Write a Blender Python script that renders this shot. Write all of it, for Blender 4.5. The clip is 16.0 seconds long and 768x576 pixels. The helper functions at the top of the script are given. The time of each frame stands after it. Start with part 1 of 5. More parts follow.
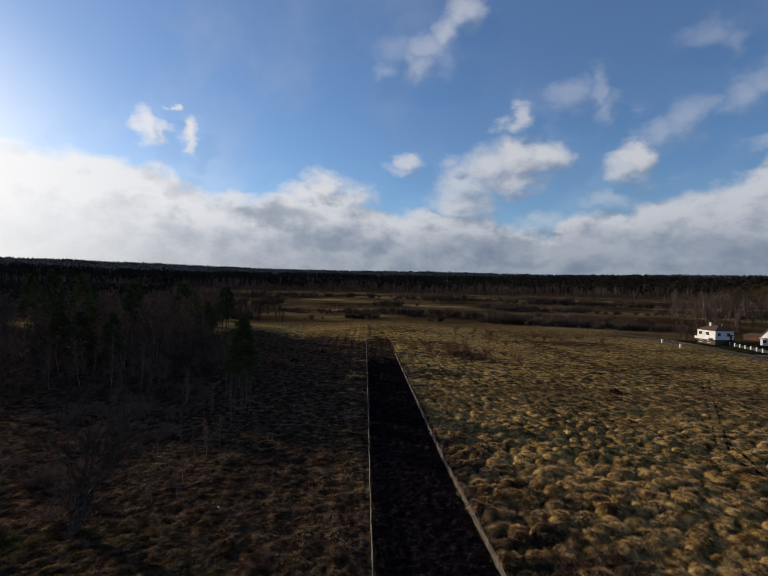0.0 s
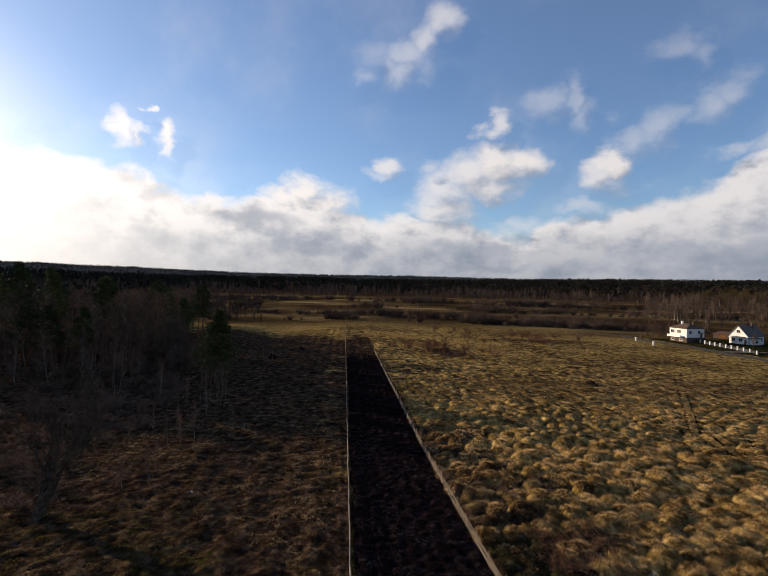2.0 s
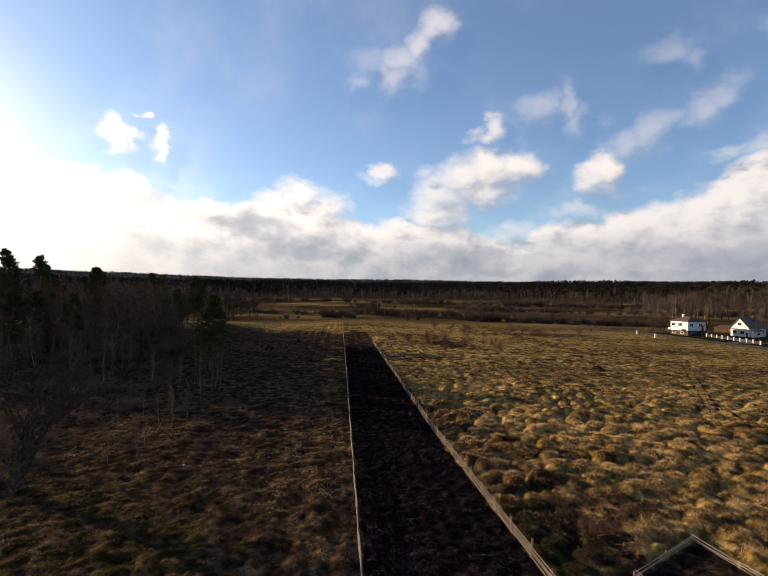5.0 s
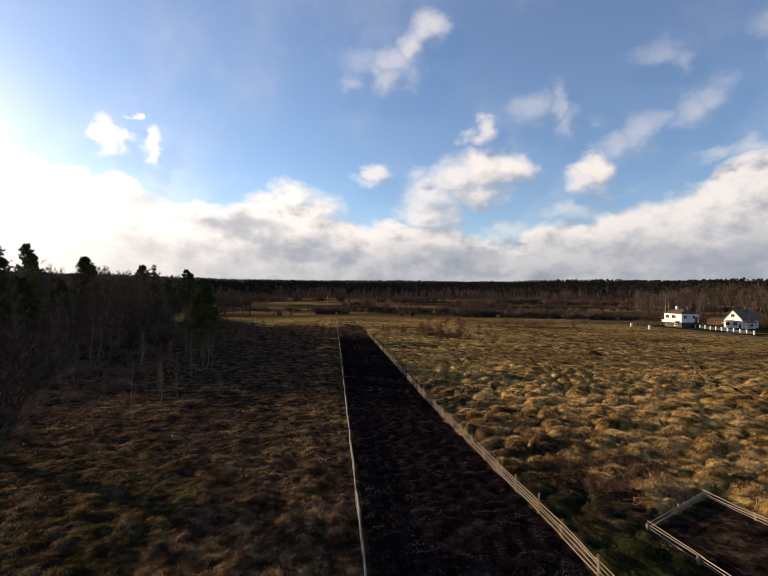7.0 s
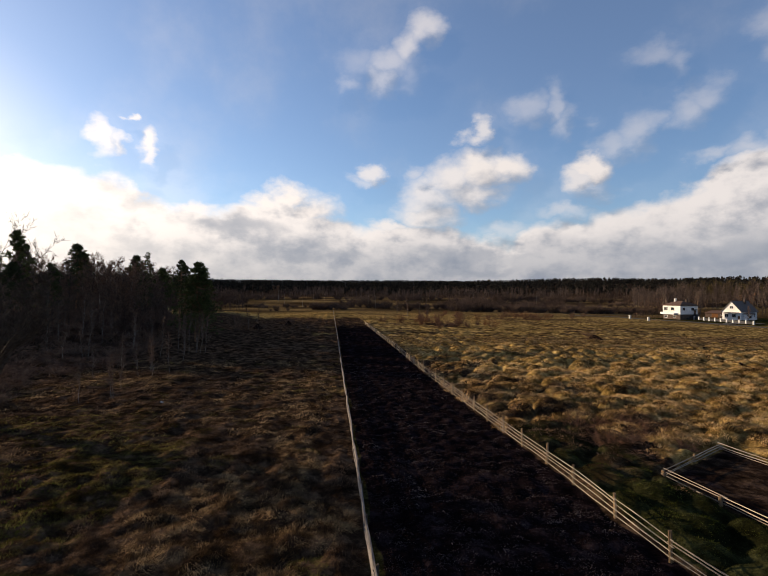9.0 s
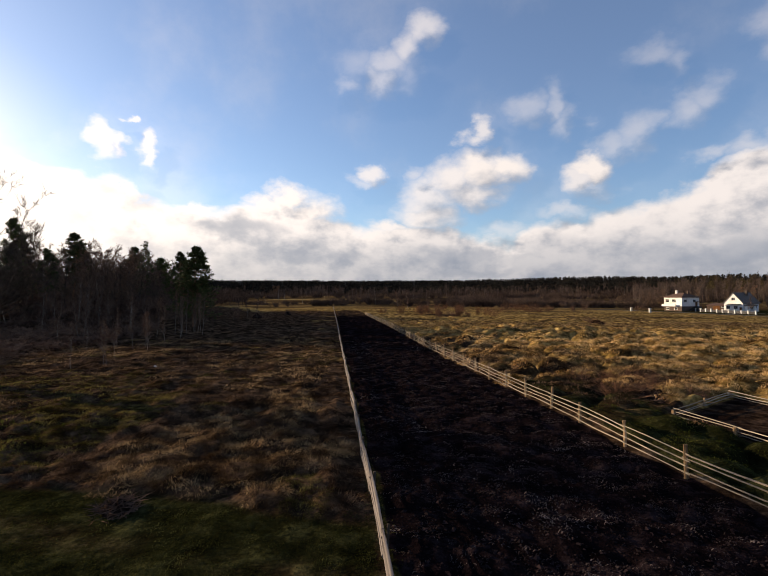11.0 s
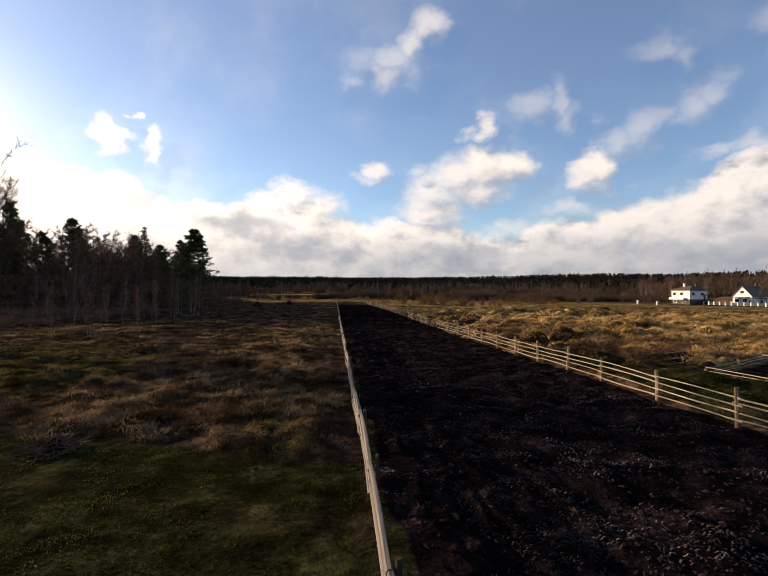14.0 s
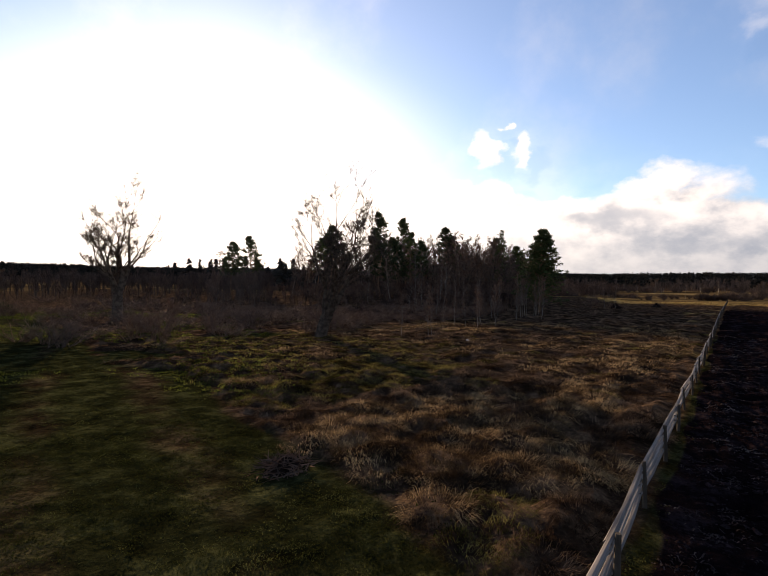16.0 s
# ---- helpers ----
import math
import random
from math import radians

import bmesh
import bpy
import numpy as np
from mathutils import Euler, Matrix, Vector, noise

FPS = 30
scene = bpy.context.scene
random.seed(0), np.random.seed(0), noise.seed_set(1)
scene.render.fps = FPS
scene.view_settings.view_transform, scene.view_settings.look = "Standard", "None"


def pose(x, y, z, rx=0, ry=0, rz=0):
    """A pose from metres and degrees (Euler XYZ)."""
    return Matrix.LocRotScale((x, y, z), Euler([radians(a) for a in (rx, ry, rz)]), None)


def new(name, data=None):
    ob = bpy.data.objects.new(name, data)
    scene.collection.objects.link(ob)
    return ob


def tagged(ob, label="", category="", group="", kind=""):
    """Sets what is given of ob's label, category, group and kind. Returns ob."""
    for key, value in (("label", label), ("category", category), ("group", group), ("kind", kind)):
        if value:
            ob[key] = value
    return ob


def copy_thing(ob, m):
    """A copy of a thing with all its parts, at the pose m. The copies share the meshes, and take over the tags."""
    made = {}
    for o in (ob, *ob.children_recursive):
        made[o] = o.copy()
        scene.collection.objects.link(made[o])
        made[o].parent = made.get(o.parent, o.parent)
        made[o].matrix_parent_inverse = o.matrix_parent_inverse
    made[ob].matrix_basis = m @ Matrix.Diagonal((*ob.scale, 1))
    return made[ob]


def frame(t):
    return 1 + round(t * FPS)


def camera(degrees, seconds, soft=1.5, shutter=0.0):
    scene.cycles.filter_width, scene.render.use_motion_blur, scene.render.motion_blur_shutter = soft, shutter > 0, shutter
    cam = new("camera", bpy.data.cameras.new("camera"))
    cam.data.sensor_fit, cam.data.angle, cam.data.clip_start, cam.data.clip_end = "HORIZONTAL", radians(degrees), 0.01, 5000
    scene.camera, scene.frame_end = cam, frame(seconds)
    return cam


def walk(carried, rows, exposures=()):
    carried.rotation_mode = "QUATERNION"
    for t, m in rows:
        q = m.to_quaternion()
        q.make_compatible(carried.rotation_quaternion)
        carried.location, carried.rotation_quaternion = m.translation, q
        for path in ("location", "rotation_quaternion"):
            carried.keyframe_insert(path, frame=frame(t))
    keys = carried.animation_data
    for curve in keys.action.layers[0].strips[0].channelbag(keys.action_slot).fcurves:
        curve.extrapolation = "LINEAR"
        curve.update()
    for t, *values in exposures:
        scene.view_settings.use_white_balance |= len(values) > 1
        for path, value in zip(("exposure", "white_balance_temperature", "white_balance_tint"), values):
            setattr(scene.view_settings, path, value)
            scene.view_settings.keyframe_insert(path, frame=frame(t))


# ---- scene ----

# camera: t, x, y, z, pitch, roll, yaw
cam = camera(77.9, 16.0, soft=1.0)
PATH = [
    (0.0, -0.99, -7.87, 21.40, -0.28, 1.17, -2.35),
    (0.5, -0.83, -7.86, 20.80, 0.14, 1.10, -4.46),
    (1.0, -0.72, -7.96, 20.32, 0.28, 1.14, -4.70),
    (1.5, -0.81, -7.80, 19.76, 0.18, 1.27, -4.80),
    (2.0, -0.79, -7.57, 19.07, 0.30, 1.21, -4.77),
    (2.5, -0.87, -6.92, 18.38, 0.39, 1.23, -4.84),
    (3.0, -1.04, -6.37, 17.69, 0.48, 1.16, -5.13),
    (3.5, -1.19, -5.92, 17.07, 0.55, 1.11, -5.14),
    (4.0, -1.26, -5.45, 16.39, 0.61, 1.01, -5.10),
    (4.2, -1.35, -5.23, 16.12, 0.65, 0.95, -5.10),
    (6.5, -1.24, -3.56, 12.52, 1.10, 0.38, -5.73),
    (7.0, -1.40, -3.10, 11.76, 1.02, 0.45, -6.05),
    (7.5, -1.43, -2.75, 10.97, 1.07, 0.32, -5.89),
    (8.0, -1.43, -2.46, 10.19, 1.11, 0.25, -5.96),
    (8.5, -1.35, -2.05, 9.39, 1.08, 0.28, -6.18),
    (9.0, -1.29, -1.58, 8.59, 1.07, 0.27, -6.38),
    (9.2, -1.25, -1.36, 8.33, 0.92, 0.31, -6.45),
    (11.5, -1.05, -0.56, 4.77, 1.18, -0.07, -6.33),
    (12.0, -1.02, -0.34, 4.05, 1.11, 0.07, -6.25),
    (12.5, -0.78, 0.00, 3.43, 0.99, 0.18, -6.12),
    (13.0, -0.89, 0.13, 3.29, 0.82, 0.30, -6.15),
    (13.5, -0.78, 0.68, 3.30, 0.79, 0.27, -6.06),
    (14.0, -0.56, 1.64, 3.39, 0.79, 0.19, -5.92),
    (14.5, -0.14, 3.16, 3.42, 0.92, -0.10, -11.57),
    (15.0, 0.20, 4.60, 3.47, 1.05, -0.35, -22.60),
    (15.2, 0.42, 4.95, 3.62, 1.02, -0.20, -19.30),
    (15.5, 0.80, 5.30, 3.85, 0.97, 0.12, -1.70),
    (15.7, 1.03, 5.38, 3.96, 0.80, 0.40, 13.60),
    (16.0, 1.30, 5.40, 4.00, 0.10, 0.85, 36.20),
]
EXPOSURES = [(0.0, 0.08, 6150, 11), (1.5, 0.38, 6700, 13), (3.5, 0.76, 7200, 15), (6.5, 0.78, 7300, 15), (7.6, 0.66, 7300, 15), (9.0, 0.60, 7250, 15), (11.5, 0.78, 7500, 16), (13.5, 0.82, 7700, 16), (15.0, 0.90, 7700, 17), (16.0, 0.95, 7600, 18)]
walk(cam, [(t, pose(x, y, z, 90 + p, 0, w) @ pose(0, 0, 0, 0, 0, r)) for t, x, y, z, p, r, w in PATH], EXPOSURES)

# ---- light: low sun ahead on the left, blue sky with broken cumulus ----
SUN_AZ, SUN_EL = -55.5, 12.2
sun = new("sun", bpy.data.lights.new("sun", "SUN"))
sun.data.energy, sun.data.angle, sun.data.color = 5.0, radians(0.6), (1.0, 0.83, 0.60)
S = Vector((math.sin(radians(SUN_AZ)) * math.cos(radians(SUN_EL)), math.cos(radians(SUN_AZ)) * math.cos(radians(SUN_EL)), math.sin(radians(SUN_EL))))
sun.matrix_world = S.to_track_quat("Z", "Y").to_matrix().to_4x4()


class Nodes:
    """Short hand for building node trees."""

    def __init__(self, tree):
        self.tree = tree
        tree.nodes.clear()

    def add(self, kind, ins=None, **props):
        n = self.tree.nodes.new(kind)
        if "operation" in props:
            n.operation = props["operation"]
        if "clamp" in props:
            n.use_clamp = props["clamp"]
        if "blend" in props:
            n.data_type, n.blend_type = "RGBA", props["blend"]
        if "smooth" in props:
            n.interpolation_type = "SMOOTHSTEP"
        if "attribute" in props:
            n.attribute_name = props["attribute"]
        if "bands" in props:
            n.bands_direction = props["bands"]
        for k, v in (ins or {}).items():
            if isinstance(v, bpy.types.NodeSocket):
                self.tree.links.new(v, n.inputs[k])
            else:
                n.inputs[k].default_value = v
        return n

    def math(self, op, a, b=0.0, c=0.0, clamp=False):
        return self.add("ShaderNodeMath", {0: a, 1: b, 2: c}, operation=op, clamp=clamp).outputs[0]

    def mix(self, f, a, b, blend="MIX"):
        n = self.add("ShaderNodeMix", {0: f, 6: a, 7: b}, blend=blend)
        return n.outputs[2]

    def noise(self, vec, scale, detail=4.0, rough=0.55, distortion=0.0):
        return self.add("ShaderNodeTexNoise", {"Vector": vec, "Scale": scale, "Detail": detail, "Roughness": rough, "Distortion": distortion}).outputs[0]

    def ramp(self, f, stops, ease="LINEAR"):
        n = self.add("ShaderNodeValToRGB", {0: f})
        e = n.color_ramp.elements
        n.color_ramp.interpolation = ease
        while len(e) < len(stops):
            e.new(0.5)
        for s, (p, col) in zip(e, stops):
            s.position, s.color = p, (*col, 1.0) if len(col) == 3 else col
        return n.outputs[0]

    def step(self, v, lo, hi):
        return self.add("ShaderNodeMapRange", {0: v, 1: lo, 2: hi, 3: 0.0, 4: 1.0}, smooth=True).outputs[0]


# the cumulus, lobe by lobe: azimuth (right of the fences' line), elevation, half width and half height, in degrees, and density
FLEECE = [(10.8, 29.5, 1.8, 1.4, 0.62), (9.1, 28.0, 1.9, 1.5, 0.60), (6.8, 26.6, 2.2, 1.6, 0.48), (5.9, 24.7, 1.9, 1.6, 0.44), (3.2, 26.4, 2.6, 1.6, 0.26), (1.9, 24.5, 1.5, 0.9, 0.28), (9.5, 25.4, 2.4, 1.6, 0.2)]
CENTRE = [(-5.9, 11.5, 2.1, 1.3, 1.0), (-2.6, 10.2, 2.7, 1.7, 1.0), (-8.0, 10.9, 1.6, 1.1, 1.0), (7.0, 8.7, 2.2, 0.8, 0.9), (-15.5, 9.6, 3.0, 0.9, 0.9), (5.0, 14.2, 1.3, 0.9, 0.8), (3.4, 13.4, 1.2, 0.6, 0.45), (20.5, 14.8, 2.3, 1.8, 1.0), (17.7, 14.5, 2.9, 2.1, 1.0), (14.5, 13.8, 2.6, 2.0, 0.9), (16.5, 12.2, 3.6, 1.4, 0.9), (11.9, 11.8, 2.6, 1.9, 0.8), (10.1, 14.4, 1.1, 1.0, 0.5), (11.6, 9.8, 2.9, 1.7, 0.9), (17.7, 19.4, 1.0, 1.2, 0.75), (16.7, 18.4, 1.3, 0.8, 0.7)]
EASTERN = [(23.2, 20.8, 2.1, 1.3, 0.36), (26.4, 20.9, 1.3, 1.5, 0.36), (27.5, 19.1, 1.4, 1.7, 0.32), (30.2, 13.6, 1.8, 1.3, 1.00), (28.7, 12.9, 1.8, 1.2, 0.85), (30.0, 11.8, 2.1, 0.9, 0.48), (27.2, 9.8, 2.4, 0.7, 0.48), (34.3, 17.0, 1.8, 1.7, 0.40), (32.4, 15.8, 1.7, 1.4, 0.40), (35.4, 17.7, 1.2, 1.2, 0.32), (38.9, 18.5, 1.9, 1.5, 0.40)]
EASTERN += [(40.6, 19.7, 2.0, 1.3, 0.36), (38.1, 22.9, 1.3, 1.3, 0.24), (36.4, 24.1, 2.2, 1.0, 0.28), (40.9, 14.1, 1.6, 0.6, 0.40), (44.0, 14.2, 1.8, 1.1, 0.48), (20.8, 7.8, 2.0, 1.0, 0.48), (47.4, 24.1, 2.2, 2.2, 0.40), (48.6, 26.3, 1.3, 1.2, 0.40), (53.2, 23.8, 1.3, 1.7, 0.32), (55.0, 16.2, 1.7, 1.4, 0.80), (58.4, 11.7, 3.4, 1.0, 0.80)]
WESTERN = [(-24.7, 16.2, 1.2, 1.5, 0.9), (-23.3, 15.8, 0.8, 0.7, 0.7), (-20.2, 16.4, 1.2, 1.2, 0.95), (-19.7, 15.4, 0.7, 1.0, 0.8), (-22.3, 18.8, 0.5, 0.4, 0.8)]
# top of the long bank along the horizon: azimuth, elevation
BANK = [(-90, 9.0), (-50, 12.5), (-29, 13.0), (-23, 12.9), (-19.7, 10.2), (-14.7, 9.9), (-12, 9.9), (-8, 11.7), (-5.9, 12.4), (-2, 11.3), (1, 9.2), (3.4, 8.1), (6.9, 9.2), (13, 9.0), (16.2, 7.4), (20.8, 7.0), (24, 8.4), (32.6, 9.4), (38.5, 10.8), (42.5, 13.0), (44.7, 14.0), (51.7, 14.0), (59, 12.0), (90, 9.0)]
# grey bellies that hang before the bank
BELLIES = [(-10.2, 7.9, 3.7, 1.3, 0.75), (-12.3, 7.6, 2.4, 1.0, 0.5), (-20.9, 10.3, 1.4, 1.5, 0.5), (15.7, 4.8, 6.5, 0.9, 0.55), (1.0, 4.6, 3.5, 0.7, 0.5), (30.0, 11.3, 2.2, 0.7, 0.6), (-4.8, 4.8, 3.0, 0.7, 0.45), (54.0, 6.3, 9.5, 1.5, 0.7), (46.0, 4.3, 12.0, 1.3, 0.5), (17.7, 3.2, 4.1, 0.7, 0.5)]
world = bpy.data.worlds.new("sky")
scene.world = world
world.use_nodes = True
W = Nodes(world.node_tree)
way = W.add("ShaderNodeTexCoord").outputs["Generated"]


def bearing(vec):
    """Azimuth and elevation of a direction, in degrees."""
    xyz = W.add("ShaderNodeSeparateXYZ", {0: vec})
    return W.math("MULTIPLY", W.math("ARCTAN2", xyz.outputs[0], xyz.outputs[1]), 57.2958), W.math("MULTIPLY", W.math("ARCSINE", xyz.outputs[2]), 57.2958)


def lobe(at, a, e, wa, we):
    """Distance from a lobe's middle, 1 at its rim."""
    near = W.add("ShaderNodeVectorMath", {0: at, 1: (1 / wa, 1 / we, 0.0), 2: (-a / wa, -e / we, 0.0)}, operation="MULTIPLY_ADD").outputs[0]
    return W.add("ShaderNodeVectorMath", {0: near}, operation="LENGTH").outputs["Value"]


def clouds(vec):
    """Cover and swell of the clouds in a direction, with ragged billowing rims."""
    az, el = bearing(vec)
    flat = W.add("ShaderNodeVectorMath", {0: vec, 1: (1.0, 1.0, 1.5)}, operation="MULTIPLY").outputs[0]
    rag = W.add("ShaderNodeTexNoise", {"Vector": flat, "Scale": 14.0, "Detail": 7.0, "Roughness": 0.54}).outputs[1]
    off = W.add("ShaderNodeVectorMath", {0: rag, 1: (6.4, 4.8, 0.0), 2: (-3.2, -2.4, 0.0)}, operation="MULTIPLY_ADD").outputs[0]
    at = W.add("ShaderNodeVectorMath", {0: W.add("ShaderNodeCombineXYZ", {0: az, 1: el}).outputs[0], 1: off}, operation="ADD").outputs[0]
    bent = W.add("ShaderNodeSeparateXYZ", {0: at})
    cover, swell = 0.0, -1.0
    for a, e, wa, we, dens in FLEECE + CENTRE + EASTERN + WESTERN:
        d = lobe(at, a, e, wa, we)
        soft = 0.80 + 0.60 * (1.0 - dens)
        cover = W.math("MAXIMUM", cover, W.add("ShaderNodeMapRange", {0: d, 1: 1.15 + soft * 0.75, 2: 1.15 - soft, 3: 0.0, 4: dens}, smooth=True).outputs[0])
        swell = W.math("MAXIMUM", swell, W.math("SUBTRACT", 1.0, d))
    top = W.math("MULTIPLY", W.ramp(W.math("DIVIDE", W.math("ADD", bent.outputs[0], 90.0), 180.0), [((p + 90.0) / 180.0, (q / 20.0,) * 3) for p, q in BANK], "EASE"), 20.0)
    over = W.math("SUBTRACT", top, bent.outputs[1])
    bank = W.math("MULTIPLY", W.step(over, -1.0, 1.3), 0.97)
    billow = W.math("SUBTRACT", W.noise(flat, 12.0, 5.0, 0.58), 0.5)
    deep = W.math("ADD", W.math("MINIMUM", W.math("MULTIPLY", over, 0.28), 1.1), W.math("MULTIPLY", billow, 3.2))
    swell = W.math("MAXIMUM", swell, deep)
    return W.math("MAXIMUM", cover, bank), swell, over, el, at


cover, swell, over, el, at = clouds(way)
lee = W.add("ShaderNodeVectorMath", {0: way, 1: (-0.022, 0.0, 0.028)}, operation="ADD").outputs[0]
swell_lee = clouds(lee)[1]
veil = W.math("MULTIPLY", W.step(W.noise(way, 3.0, 7.0, 0.6), 0.46, 0.75), 0.20)
cover = W.math("MAXIMUM", cover, W.math("ADD", veil, 0.05))
# cloud light: heads bright where they face the sun, grey bellies, whiter towards the sun
toward = W.math("MAXIMUM", W.add("ShaderNodeVectorMath", {0: way, 1: tuple(S)}, operation="DOT_PRODUCT").outputs["Value"], 0.0)
glow = W.math("POWER", toward, 7.0)
lit = W.step(W.math("SUBTRACT", swell, swell_lee), -0.95, 0.85)
lit = W.math("ADD", 0.18, W.math("MULTIPLY", lit, 0.82))
rim = W.math("SUBTRACT", 1.0, W.step(over, 0.8, 4.5))
lit = W.math("MULTIPLY", lit, W.math("ADD", 0.40, W.math("MULTIPLY", W.math("MAXIMUM", rim, W.step(el, 2.0, 10.0)), 0.60)))
for a, e, wa, we, dark in BELLIES:
    lit = W.math("MULTIPLY", lit, W.add("ShaderNodeMapRange", {0: lobe(at, a, e, wa, we), 1: 1.5, 2: 0.3, 3: 1.0, 4: 1.0 - dark}, smooth=True).outputs[0])
lit = W.math("MULTIPLY", lit, W.math("ADD", 0.78, W.math("MULTIPLY", W.math("MULTIPLY", toward, toward), 0.5)))
cloud_col = W.mix(lit, (0.235, 0.295, 0.395, 1), (0.95, 0.94, 0.94, 1))
cloud_col = W.mix(W.math("MULTIPLY", glow, 1.1, clamp=True), cloud_col, (1.55, 1.48, 1.38, 1))
sky = W.add("ShaderNodeTexSky")
sky.sky_type, sky.sun_disc, sky.sun_elevation, sky.sun_rotation = "NISHITA", False, radians(SUN_EL), radians(SUN_AZ)
sky.air_density, sky.dust_density, sky.ozone_density = 1.0, 0.6, 3.0
tint = W.mix(1.0, sky.outputs[0], (0.90, 1.01, 1.16, 1), "MULTIPLY")
blue = W.add("ShaderNodeBackground", {"Color": tint, "Strength": 0.112})
white = W.add("ShaderNodeBackground", {"Color": cloud_col, "Strength": 0.66})
haze = W.math("MULTIPLY", W.math("MULTIPLY", W.math("POWER", toward, 18.0), 1.2), W.math("SUBTRACT", 1.0, W.math("MULTIPLY", W.step(el, 11.0, 27.0), 0.85)))
both = W.add("ShaderNodeMixShader", {0: W.math("MAXIMUM", cover, haze, clamp=True), 1: blue.outputs[0], 2: white.outputs[0]})
W.add("ShaderNodeOutputWorld", {0: both.outputs[0]})


# ---- materials ----
def material(name):
    m = bpy.data.materials.new(name)
    m.use_nodes = True
    return m, Nodes(m.node_tree)


def finish(N, colour, rough=0.9, bump=None, height=0.02, metal=0.0, spec=0.3, trans=0.0):
    ins = {"Base Color": colour, "Roughness": rough, "Metallic": metal, "Specular IOR Level": spec}
    if bump is not None:
        ins["Normal"] = N.add("ShaderNodeBump", {"Height": bump, "Distance": height, "Strength": 0.8}).outputs[0]
    b = N.add("ShaderNodeBsdfPrincipled", ins).outputs[0]
    if trans:
        t = N.add("ShaderNodeBsdfTranslucent", {"Color": colour}).outputs[0]
        b = N.add("ShaderNodeMixShader", {0: trans, 1: b, 2: t}).outputs[0]
    N.add("ShaderNodeOutputMaterial", {0: b})


def speckled(name, a, b, scale=6.0, rough=0.9, fine=40.0, height=0.01, spread=0.25, metal=0.0, trans=0.0, island=False, spec=0.03):
    """Two tones at two scales, with relief, varied from thing to thing."""
    m, N = material(name)
    pos = N.add("ShaderNodeTexCoord").outputs["Object"]
    n1, n2 = N.noise(pos, scale, 5.0), N.noise(pos, fine, 4.0)
    f = N.math("ADD", N.math("MULTIPLY", n1, 0.65), N.math("MULTIPLY", n2, 0.35))
    col = N.mix(N.step(f, 0.36, 0.64), (*a, 1), (*b, 1))
    if island:
        r = N.add("ShaderNodeNewGeometry").outputs["Random Per Island"]
    else:
        r = N.add("ShaderNodeObjectInfo").outputs["Random"]
    v = N.math("ADD", 1.0 - spread, N.math("MULTIPLY", r, 2 * spread))
    col = N.add("ShaderNodeHueSaturation", {"Color": col, "Value": v, "Saturation": N.math("ADD", 0.85, N.math("MULTIPLY", r, 0.3))}).outputs[0]
    finish(N, col, rough, f, height, metal, spec, trans)
    return m


